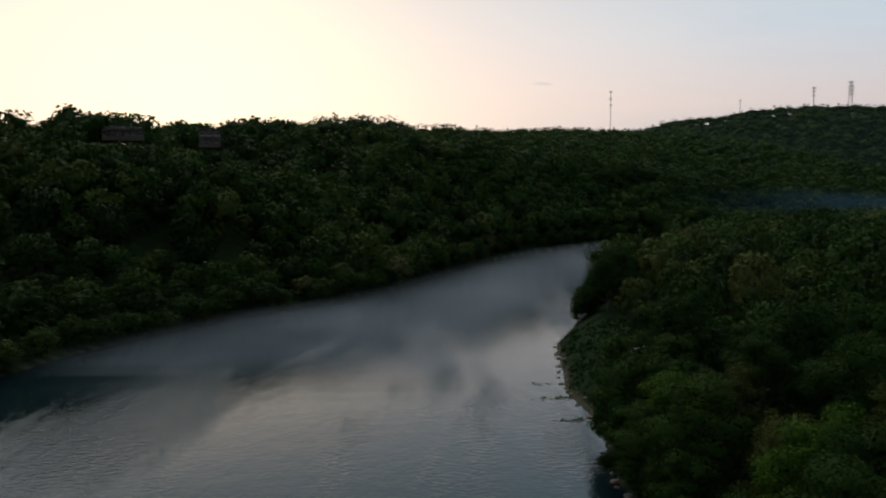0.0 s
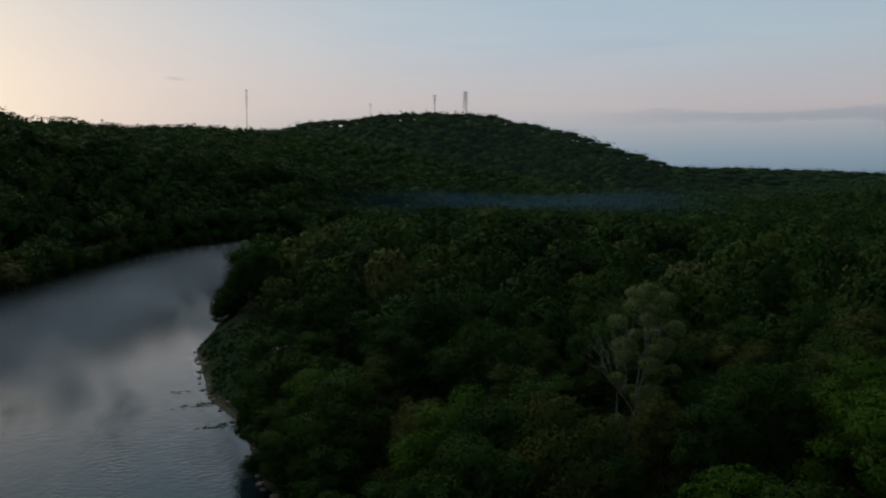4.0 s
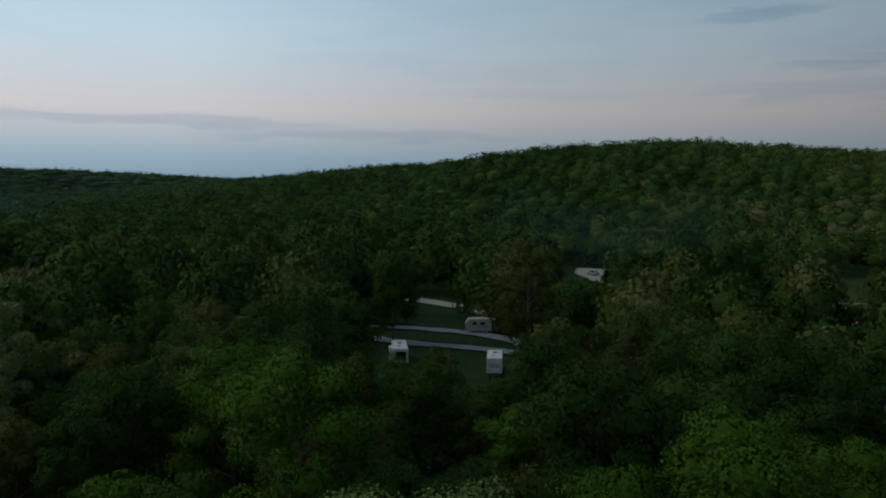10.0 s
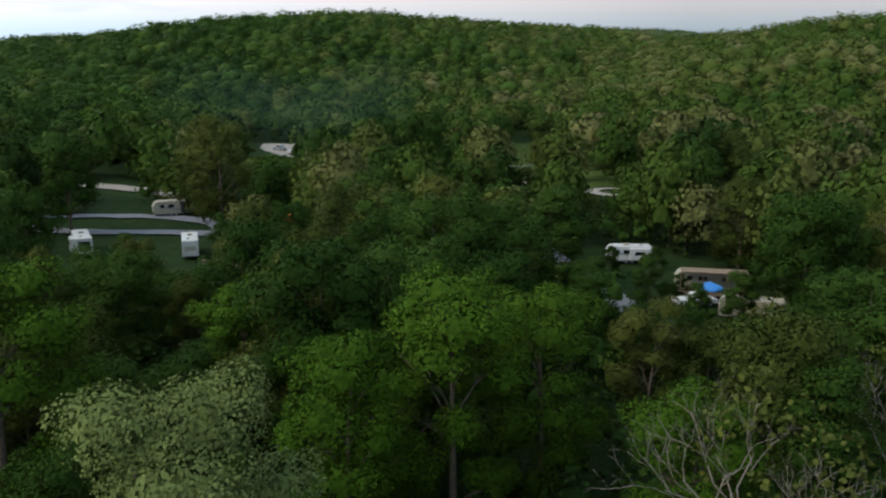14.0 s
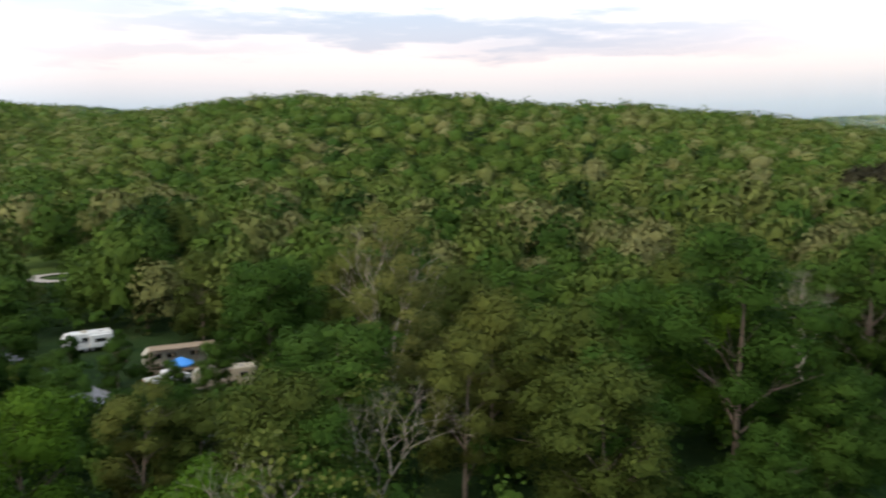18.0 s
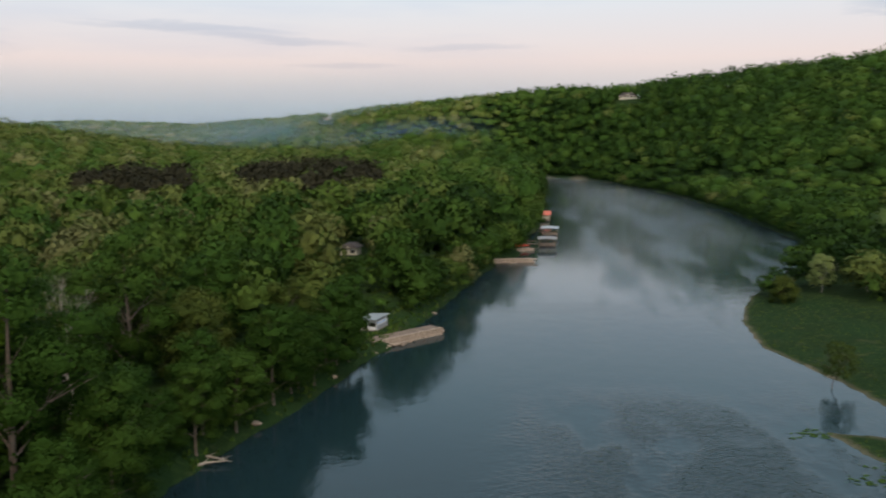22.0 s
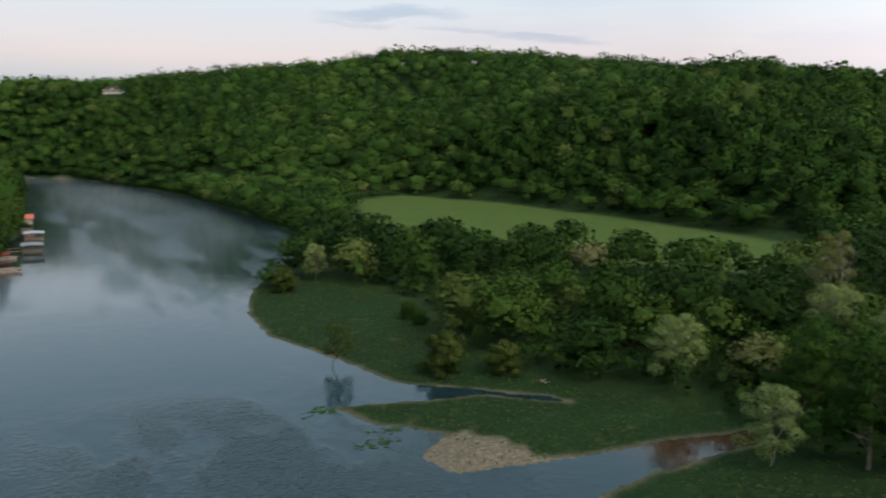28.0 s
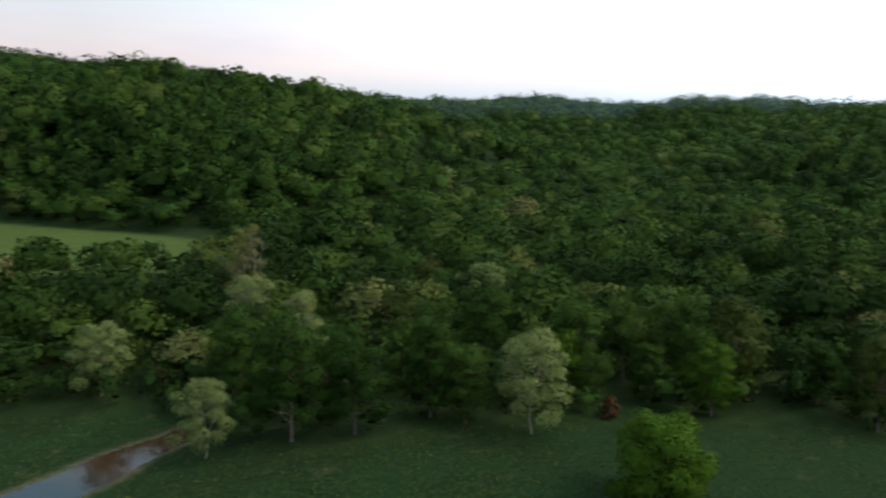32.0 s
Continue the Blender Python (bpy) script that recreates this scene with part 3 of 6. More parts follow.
def foliage(rng, lobes, sprays, size, small=40, lo=0.28, hi=0.5):
    """A crown: leaf sprays all over rounded masses and the clumps on them, larger ones deeper in, and a dim core; in triangles."""
    lob = np.array(lobes, float)
    mid = lob[:, :3].mean(0) - (0, 0, 0.15 * np.ptp(lob[:, 2]))
    V, F, N, o = [], [], [], 0
    knobs = clumps(rng, lobes, small, lo, hi)
    for q in lob:
        p = q[:3] + KNOB * (q[3], q[3], q[4]) * 0.45 * rng.uniform(0.75, 1.2, (len(KNOB), 1))
        away = p - mid
        away /= np.linalg.norm(away, axis=1)[:, None] + 1e-9
        F.append(KNOB_FACES + o)
        V.append(p)
        N.append(KNOB * 0.55 + away * 0.5 + (0, 0, 0.1))
        o += len(p)
    for lv, lf, ln in (leaf_cloud(rng, list(lobes) + knobs, sprays, size, jitter=0.4, flat=0.15, dome=0.65),
                       leaf_cloud(rng, [(*q[:3], q[3] * 0.72, q[4] * 0.72) for q in lobes], sprays // 5, size * 2.2, jitter=0.3, flat=0.1, dome=0.6)):
        F += [lf[:, [0, 1, 2]] + o, lf[:, [0, 2, 3]] + o]
        V.append(lv)
        N.append(ln)
        o += len(lv)
    N = np.concatenate(N)
    return np.concatenate(V), np.concatenate(F), N / np.linalg.norm(N, axis=1)[:, None]


def tube(points, radii, sides=6):
    verts, faces = [], []
    for i, (p, r) in enumerate(zip(points, radii)):
        p = Vector(p)
        d = (Vector(points[min(i + 1, len(points) - 1)]) - Vector(points[max(i - 1, 0)])).normalized()
        s = d.cross(Vector((0.3, 1, 0.1))).normalized()
        t = d.cross(s)
        for k in range(sides):
            w = 2 * math.pi * k / sides
            verts.append(p + (s * math.cos(w) + t * math.sin(w)) * r)
    for i in range(len(points) - 1):
        for k in range(sides):
            a0, b0 = i * sides + k, i * sides + (k + 1) % sides
            faces.append((a0, b0, b0 + sides, a0 + sides))
    return [tuple(v) for v in verts], faces


def limbs(rng, height, crown_base, spread, count, base_r, twigs=3):
    """A tapered trunk with limbs and twigs reaching into the crown."""
    V, F = [], []

    def put(pts, rad, sides):
        v, f = tube(pts, rad, sides)
        o = len(V)
        V.extend(v)
        F.extend([tuple(i + o for i in q) for q in f])

    lean = rng.uniform(-0.05, 0.05, 2) * height
    trunk = [(lean[0] * u * u, lean[1] * u * u, height * 0.86 * u - 0.4 * (u == 0)) for u in (0, 0.05, 0.25, 0.5, 0.75, 1)]
    put(trunk, [base_r * 1.5, base_r, base_r * 0.82, base_r * 0.6, base_r * 0.35, base_r * 0.1], 7)
    for i in range(count):
        u = rng.uniform(max(crown_base, 0.15), 0.8)
        th = 2.4 * i + rng.uniform(-0.4, 0.4)
        z0 = height * 0.86 * u
        out = spread * rng.uniform(0.55, 0.95) * (1.15 - 0.6 * u)
        o = (lean[0] * u * u, lean[1] * u * u, z0)
        rise = height * rng.uniform(0.10, 0.24)
        c, s = math.cos(th), math.sin(th)
        pts = [o, (o[0] + c * out * 0.4, o[1] + s * out * 0.4, z0 + rise * 0.55), (o[0] + c * out, o[1] + s * out, z0 + rise)]
        r = base_r * 0.42 * (1.1 - u)
        put(pts, [r + 0.03, r * 0.6 + 0.02, 0.025], 4)
        for e in np.linspace(-0.9, 0.9, twigs):
            q = (pts[1][0] + math.cos(th + e) * out * 0.5, pts[1][1] + math.sin(th + e) * out * 0.5, pts[1][2] + rise * rng.uniform(0.2, 0.8))
            put([pts[1], q], [r * 0.35 + 0.015, 0.015], 3)
    return V, F


def branching(rng, height, spread, base_r, levels):
    """A trunk that forks again and again into fine twigs."""
    V, F = [], []

    def put(pts, rad, sides):
        v, f = tube(pts, rad, sides)
        o = len(V)
        V.extend(v)
        F.extend([tuple(i + o for i in q) for q in f])

    def grow(p, d, length, r, level):
        bend = Vector(rng.normal(0, 0.08, 3)) * length
        m_, q = p + d * length * 0.5 + bend, p + d * length
        put([tuple(p), tuple(m_), tuple(q)], [r, r * 0.85, r * 0.66], (7, 5, 4, 3, 3, 3)[level])
        if level == levels:
            return
        side = d.orthogonal().normalized()
        turn = rng.uniform(0, 6.28)
        for k in range(3 if level else 4):
            axis_ = (Matrix.Rotation(turn + k * 6.283 / (3 if level else 4) + rng.uniform(-0.4, 0.4), 3, d) @ side)
            lean = rng.uniform(0.35, 0.85) * (1.0 if spread > 0.3 * height else 0.7)
            nd = (d * math.cos(lean) + axis_ * math.sin(lean) + Vector((0, 0, 0.22))).normalized()
            start = p + d * length * rng.uniform(0.72, 1.0)
            grow(start, nd, length * rng.uniform(0.52, 0.74), r * 0.52, level + 1)

    grow(Vector((0, 0, -0.3)), Vector((rng.normal(0, 0.06), rng.normal(0, 0.06), 1)).normalized(), height * 0.40, base_r, 0)
    return V, F


def crown_lobes(rng, height, radius, base, form):
    out = []
    count = {"round": 20, "tall": 17, "bush": 10, "open": 30}[form]
    for i in range(count):
        u = (i + 0.5) / count
        th = 2.4 * i + rng.uniform(-0.5, 0.5)
        z = height * (base + 0.06 + (0.86 - base) * u)
        if form == "tall":
            girth = 0.35 + 0.65 * math.sin(math.pi * (0.15 + 0.8 * u))
        elif form == "bush":
            girth = math.sqrt(max(0.05, 1 - u * u))
        else:
            girth = math.sqrt(max(0.06, 1 - (1.35 * u - 0.42) ** 2))
        ring = radius * 0.78 * girth * rng.uniform(0.45, 1.12)
        r = radius * rng.uniform(0.26, 0.42) * (1.0 if form != "open" else 0.72)
        out.append((math.cos(th) * ring, math.sin(th) * ring, z, r, r * rng.uniform(0.65, 0.95)))
    return out


def part(name, me, parent, label=""):
    ob = new(name, me)
    ob.parent = parent
    if label:
        ob["label"] = label
    return ob


def tree(seed, height, radius, base, leaf, form="round", leaves=1500, size=0.36, bark=None, label="", name="tree", twigs=3):
    rng = np.random.RandomState(seed)
    root = new(name)
    v, f = limbs(rng, height, base, radius, {"round": 9, "tall": 8, "bush": 5, "open": 14}[form], (0.009 if form == "open" else 0.015) * height, twigs)
    if form == "open":
        v, f = branching(rng, height, radius, (0.011 if leaves < 1000 else 0.009) * height, 5 if leaves < 1000 else 4)
    part("trunk", mesh_of("trunk", v, f, bark or BARK, True), root)
    lob = crown_lobes(rng, height, radius, base, form)
    lv, lf, ln = leaf_cloud(rng, lob, leaves, size) if form == "open" else foliage(rng, lob, leaves, size, len(lob) * 5, lo=0.3, hi=0.55)
    part("crown", mesh_of("crown", lv, lf, LEAF[leaf], normals=ln), root)
    return tagged(root, label, "tree" if name != "shrub" else "shrub")


def kinds_of(k, size):
    """The sorts of tree, with more or fewer leaves."""
    return {
        "oak": tree(1, 17, 6.0, 0.16, "green", leaves=int(1900 * k), size=size, label="broad green oak in full spring leaf"),
        "elm": tree(2, 16, 5.2, 0.10, "green", leaves=int(1700 * k), size=size, label="rounded green elm with dense crown"),
        "maple": tree(3, 15, 5.2, 0.08, "bright", leaves=int(1800 * k), size=size, label="bright yellow-green maple with dense low crown"),
        "ash": tree(4, 18, 4.8, 0.14, "olive", form="tall", leaves=int(1300 * k), size=size, label="tall olive-green ash with thin spring foliage"),
        "poplar": tree(5, 19, 4.4, 0.12, "green", form="tall", leaves=int(1600 * k), size=size, label="tall narrow green poplar"),
        "cottonwood": tree(6, 17, 5.2, 0.15, "pale", leaves=int(1300 * k), size=size, bark=BARK_PALE, label="pale silvery cottonwood with new leaves"),
        "hickory": tree(7, 16, 5.4, 0.08, "olive", leaves=int(1500 * k), size=size, label="olive-green hickory with budding crown"),
        "sycamore": tree(8, 18, 5.6, 0.2, "olive", form="open", leaves=int(2200 * k), size=size, bark=BARK_PALE, twigs=5, label="yellowish sycamore with pale bare limbs showing"),
        "willow": tree(9, 11, 5.0, 0.02, "green", form="bush", leaves=int(1300 * k), size=size, label="green willow leaning over the river bank"),
    }


def blocked(x, y, keep=2.0):
    """Where no wild trees stand: river, field, meadow, and the campground's clearings."""
    d, wet = river_at(x, y)
    bad = wet | (d < keep)
    for poly in CLEAR:
        _, ins = to_edge(x, y, poly)
        bad |= ins
    return bad


CLEAR = [FIELD, MEADOW,
         np.array([(118, 42), (112, 46), (116, 62), (122, 80), (138, 90), (168, 96), (172, 70), (156, 46)], float),
         np.array([(196, 112), (214, 112), (212, 84), (192, 74)], float),
         np.array([(86, -13), (88, -22), (98, -34), (122, -32), (140, -24), (142, -12), (120, -5)], float),
         np.array([(188, -34), (185, 10), (212, 14), (212, -36)], float), np.array([(215, -22), (212, 4), (340, 2), (340, -22)], float),
         np.array([(18, 122), (16, 150), (18, 186), (34, 184), (42, 160), (36, 142), (27, 124)], float),
         np.array([(270, 60), (270, 95), (330, 95), (330, 60)], float), np.array([(26, -128), (22, -150), (36, -150), (42, -134)], float)]


# low growth only, where the ground beyond lies open to view: bearings, the line of sight's slope, how far
OPEN_VIEWS = [(60.3, 65.0, -13.0, 142), (67, 72.0, -13.4, 138), (60, 72, -10.8, 150), (74.5, 77.5, -11.2, 160), (62.5, 67, -8.3, 205), (74, 78, -6.0, 300), (91, 94.3, -8.0, 300),
              (94.6, 99.0, -13.4, 134), (95.6, 99.4, -8.6, 205), (100.2, 105, -15.3, 120), (104.8, 110, -16.2, 104), (163.3, 166.6, -8.0, 215),
              (335.4, 340.6, 2.5, 350), (341.6, 345.2, 2.2, 366), (183.6, 185.3, 2.1, 788), (164, 165.4, 0.9, 1490), (74.5, 77.5, -10.4, 160),
              (3.5, 11.4, -12.6, 205), (5.0, 9.4, -15.2, 140), (3.5, 8.0, -17.5, 150)]


def headroom(x, y):
    """How high a tree may stand there."""
    dx, dy = x - EYE[0], y - EYE[1]
    r, az = np.hypot(dx, dy), np.degrees(np.arctan2(dx, dy)) % 360
    out = np.full(x.shape, 40.0)
    g = ground_z(x, y)
    for a0, a1, el, far in OPEN_VIEWS:
        k = (az > a0) & (az < a1) & (r < far)
        out = np.where(k, np.minimum(out, EYE[2] + r * math.tan(radians(el)) - g), out)
    return out


def jittered(x0, x1, y0, y1, s, seed):
    r = np.random.RandomState(seed)
    gx_, gy_ = np.meshgrid(np.arange(x0, x1, s), np.arange(y0, y1, s))
    return (gx_ + r.uniform(-0.38, 0.38, gx_.shape) * s).ravel(), (gy_ + r.uniform(-0.38, 0.38, gx_.shape) * s).ravel()


def plant(kind, x, y, s, turn, sz=1.0, z=None, label="", group="riverside trees"):
    z = float(ground_z([x], [y])[0]) if z is None else z
    t = copy_thing(kind, pose(x, y, z - 0.15, 0, 0, turn))
    t.scale = (s, s, s * sz)
    t["group"] = group
    if label:
        t["label"] = label
    return t


FINE = kinds_of(9.0, 0.102)
PLAIN = kinds_of(4.4, 0.142)
SPECIAL = {
    "cottonwood": tree(31, 19, 4.6, 0.12, "pale", leaves=42000, size=0.056, bark=BARK_PALE, label="large pale cottonwood with silvery new leaves"),
    "maple": tree(32, 20, 6.0, 0.04, "bright", leaves=20000, size=0.096, label="large bright green maple with rounded crown"),
    "pale_sycamore": tree(33, 24, 4.6, 0.16, "pale", form="open", leaves=18000, size=0.12, bark=BARK_PALE, label="tall pale silvery-green sycamore with a white trunk"),
    "tall_sycamore": tree(33, 25, 5.4, 0.16, "straw", form="open", leaves=20000, size=0.11, bark=BARK_PALE, label="tall yellow-leaved sycamore with white forked limbs"),
    "great_oak": tree(34, 24, 8.4, 0.06, "green", leaves=22000, size=0.115, label="great dark green oak rising over the riverside trees"),
    "bare": tree(35, 14, 4.6, 0.22, "olive", form="open", leaves=990, size=0.14, bark=BARK_PALE, twigs=11, label="nearly bare grey tree with fine branches"),
    "spit": tree(36, 8, 2.6, 0.28, "olive", form="open", leaves=2600, size=0.11, twigs=6, label="small thin-leaved tree at the water's edge"),
    "cream": tree(37, 9.5, 4.0, 0.14, "pale", form="open", leaves=8000, size=0.10, bark=BARK_PALE, twigs=5, label="cream-coloured flowering tree by the creek"),
    "bush": tree(38, 4.5, 2.6, 0.0, "green", leaves=4200, size=0.09, name="shrub", label="low green shrub in the meadow grass"),
    "pale_bush": tree(39, 4.5, 2.4, 0.0, "olive", leaves=4200, size=0.09, name="shrub", label="olive-green willow shrub on the spit"),
    "bright_bush": tree(40, 7.0, 4.6, 0.0, "bright", leaves=14000, size=0.10, name="shrub", label="bright yellow-green bush in the meadow"),
    "snag": tree(41, 17, 1.6, 0.6, "dark", form="open", leaves=40, size=0.15, bark=BARK_PALE, twigs=1, label="pale dead trunk among the green trees"),
    "red_shrub": tree(42, 2.6, 1.3, 0.0, "rust", form="bush", leaves=500, size=0.12, name="shrub", label="small rust-red shrub at the wood's edge"),
    "point_oak": tree(43, 16, 8.0, 0.06, "green", leaves=12000, size=0.13, label="spreading green tree overhanging the point"),
}
# trees that stand out, each in its own place: kind, x, y, scale, turn
STANDING = [("cottonwood", 24.2, 15.3, 1.21, 20), ("maple", 45, 34, 1.04, 0), ("maple", 54, 46, 0.95, 90), ("maple", 92, 46, 0.50, 130), ("maple", 49, 7, 0.95, 40), ("maple", 56, 1, 0.82, 150),
            ("maple", 44, 13, 0.82, 250), ("maple", 42, -6, 0.72, 310), ("tall_sycamore", 68.5, -33, 1.04, 30), ("great_oak", 48, -57, 1.0, 0),
            ("bare", 35, -8, 1.25, 0), ("bare", 52, -22, 1.1, 120), ("bare", 72, 14, 0.95, 60), ("pale_sycamore", 51, 70, 0.95, 200), ("snag", 54, -75, 1.0, 0),
            ("point_oak", 35, 203, 1.0, 0), ("cream", -67, -57, 1.0, 40), ("cream", -86, -26, 1.3, 130), ("cream", -56, -187, 0.95, 10),
            ("cream", -65, -184, 0.9, 200), ("spit", -38, -116, 1.0, 0), ("pale_bush", -46, -178, 1.3, 0), ("pale_bush", -50.5, -104.5, 1.45, 70),
            ("pale_bush", -58.5, -99.5, 1.15, 200), ("bush", -58, -135, 0.7, 20), ("bright_bush", -75, -9, 1.15, 0), ("red_shrub", -96, -20, 1.0, 0),
            ("cream", -76, -83, 1.1, 90), ("tall_sycamore", -112, -88, 0.78, 80), ("cream", -102, -79, 1.3, 300), ("cream", -126, -50, 1.4, 15),
            ("cottonwood", -89, -60, 0.78, 100), ("bright_bush", -70, -135, 0.75, 40), ("bush", -58, -130, 0.6, 90), ("bush", -72, -100, 0.9, 10)]
for kind, x, y, s, turn in STANDING:
    plant(SPECIAL[kind], x, y, s, turn, group="standing trees")
# shade trees between the pitches
SHADE = [("ash", 143, 51, 1.25, 10), ("oak", 147, 80, 1.12, 50), ("poplar", 154, 35, 1.02, 0), ("hickory", 107, 24, 1.0, 0), ("oak", 188, 20, 1.25, 0),
         ("elm", 184, 29, 1.25, 90), ("hickory", 166, -5.5, 1.05, 40), ("oak", 229, 3, 0.95, 10), ("hickory", 172, -41, 1.15, 0), ("ash", 160, 60, 1.1, 0),
         ("elm", 126, 12, 0.95, 30), ("oak", 118, 33, 0.7, 200), ("elm", 112, 4, 0.8, 0), ("willow", 108, -16, 0.6, 0),
         ("willow", 122, -13, 0.42, 70), ("elm", 95, -24, 0.5, 10), ("willow", 126.5, -20.5, 0.33, 0), ("hickory", 124, -32, 0.95, 30), ("oak", 140, -28, 1.0, 0),
         ("elm", 110, -34, 0.95, 60), ("willow", 112, -21, 0.3, 30), ("hickory", 150, 7, 0.9, 0), ("elm", 98, -20, 0.35, 0), ("willow", 124, 60, 0.5, 0), ("elm", 128, 46, 0.5, 0)]
for kind, x, y, s, turn in SHADE:
    plant(PLAIN[kind], x, y, s, turn, group="campground shade trees")
stand = np.array([(q[1], q[2]) for q in STANDING + SHADE], float)

# single trees along the river and through the near campground
NEAR = 118.0
tx, ty = jittered(-130, 130, -130, 130, 8.8, 11)
rr = np.hypot(tx - EYE[0], ty - EYE[1])
ok = (rr < NEAR) & (rr > 44) & ~blocked(tx, ty, 4.0)
bear = np.degrees(np.arctan2(tx - EYE[0], ty - EYE[1])) % 360
ok &= (bear < 274) | (bear > 334)
ok &= np.min(np.hypot(tx[:, None] - stand[:, 0], ty[:, None] - stand[:, 1]), 1) > 6.0
tx, ty, rr = tx[ok], ty[ok], rr[ok]
tz = ground_z(tx, ty)
pick = np.random.RandomState(5)
order = ["oak", "elm", "hickory", "ash", "poplar", "oak", "elm", "hickory", "elm", "oak", "ash", "maple", "elm", "poplar", "hickory", "elm", "hickory"]
west_order = ["oak", "elm", "elm", "maple", "oak", "hickory", "poplar", "willow", "elm", "oak"]
for x, y, z, r in zip(tx, ty, tz, rr):
    west = x < -30
    names_ = west_order if west else order
    k = names_[pick.randint(len(names_))]
    s = pick.uniform(0.55, 0.82) if west else pick.uniform(0.72, 1.08)
    sz = pick.uniform(0.88, 1.12)
    room = float(headroom(np.array([x]), np.array([y]))[0]) / (17 * sz)
    if room < 0.3:
        continue
    plant((FINE if r < 92 else PLAIN)[k], x, y, min(s, room), pick.uniform(0, 360), sz, z)


def along(poly, spacing, inset, seed, lo, hi):
    """Places set back from a bank line."""
    r = np.random.RandomState(seed)
    out = []
    for (ax, ay), (bx, by) in zip(poly[:-1], poly[1:]):
        L = math.hypot(bx - ax, by - ay)
        for q in range(max(1, round(L / spacing))):
            u = (q + r.uniform(0.2, 0.8)) / max(1, round(L / spacing))
            e = inset + r.uniform(lo, hi)
            out.append((ax + u * (bx - ax) + (by - ay) / L * e, ay + u * (by - ay) - (bx - ax) / L * e))
    return np.array(out)


# foliage that hangs over the banks
bank = along(EAST_BANK[12:26], 4.2, 1.6, 3, -0.8, 1.5)
for x, y in bank:
    if (22 < x < 40 and -152 < y < -126) or (y > 122 and y < 190) or math.hypot(x, y - 5) < 40:
        continue
    k = ("willow", "elm", "willow", "elm", "oak")[pick.randint(5)]
    plant((FINE if math.hypot(x, y) < 92 else PLAIN)[k], x, y, pick.uniform(0.6, 0.95), pick.uniform(0, 360), pick.uniform(0.8, 1.1))
for group in (FINE, PLAIN, SPECIAL):
    for k in group.values():
        for o in (*k.children_recursive, k):
            bpy.data.objects.remove(o)


# woods past that: joined crowns, fewer with distance
def wood_template(seed, lobes, sprays, size, solid):
    """A crown one wide and one high: rounded masses of leaf sprays, over dim inner sprays or a solid core."""
    rng = np.random.RandomState(seed)
    q = {1: 0.46, 2: 0.42, 3: 0.37}.get(lobes, 0.31)
    lob = [(0, 0, 0.58, q, min(q, 0.40))]
    for i in range(lobes - 1):
        u = i / max(1, lobes - 2)
        th = 2.4 * i + rng.uniform(-0.5, 0.5)
        ring = rng.uniform(0.20, 0.32) * (1.1 - 0.55 * u)
        r = rng.uniform(0.15, 0.24)
        lob.append((ring * math.cos(th), ring * math.sin(th), 0.24 + 0.50 * u, r, r * rng.uniform(0.8, 1.1)))
    V, F, N, o = [], [], [], 0
    half = KNOB_FACES[KNOB[KNOB_FACES].mean(1)[:, 2] > -0.6]
    for x, y, z, r, rz in lob:
        V.append(np.array((x, y, z)) + KNOB * (r, r, rz) * (0.70 if solid else 0.52) * rng.uniform(0.7, 1.2, (len(KNOB), 1)))
        N.append(KNOB)
        F.append(half + o)
        o += len(KNOB)
    studs = list(lob) + clumps(rng, lob, 5 * lobes + 6, 0.24, 0.5 if not solid else 0.36)
    layers = [leaf_cloud(rng, studs, sprays, size, jitter=0.45, flat=0.15, dome=0.3)]
    for lv, lf, ln in layers:
        V.append(lv)
        N.append(ln)
        F += [lf[:, [0, 1, 2]] + o, lf[:, [0, 2, 3]] + o]
        o += len(lv)
    v, n_ = np.concatenate(V), np.concatenate(N)
    round_ = (v - (0, 0, 0.34)) * (1, 1, 0.85)
    round_ /= np.linalg.norm(round_, axis=1)[:, None] + 1e-9
    n_ = round_ * 0.6 + n_ * 0.6 if solid else round_ * 0.8 + n_ * 0.42
    return v, np.concatenate(F), n_ / np.linalg.norm(n_, axis=1)[:, None]


def wood(name, px, py, templates, heights, widths, tones, label, material=None):
    pz = ground_z(px, py) - 0.3
    rng = np.random.RandomState(len(px))
    V, T, N, F, o = [], [], [], [], 0
    which = rng.randint(len(templates), size=len(px))
    for k, (tpl, fac, nor) in enumerate(templates):
        i = np.where(which == k)[0]
        th = rng.uniform(0, 6.28, len(i))
        c, s = np.cos(th)[:, None], np.sin(th)[:, None]
        w, h = widths[i][:, None], heights[i][:, None]
        V.append(np.stack([(tpl[:, 0] * c - tpl[:, 1] * s) * w + px[i][:, None], (tpl[:, 0] * s + tpl[:, 1] * c) * w + py[i][:, None],
                           tpl[:, 2] * h + pz[i][:, None]], -1).reshape(-1, 3))
        N.append(np.stack([nor[:, 0] * c - nor[:, 1] * s, nor[:, 0] * s + nor[:, 1] * c, nor[:, 2] + 0 * c], -1).reshape(-1, 3))
        T.append(np.repeat(tones[i], len(tpl)))
        F.append((fac[None] + (np.arange(len(i)) * len(tpl))[:, None, None] + o).reshape(-1, fac.shape[1]))
        o += len(i) * len(tpl)
    me = mesh_of(name, np.concatenate(V), np.concatenate(F), material or FOREST, tone=np.concatenate(T), normals=np.concatenate(N))
    return tagged(new(name, me), label, "woods", kind="stuff")


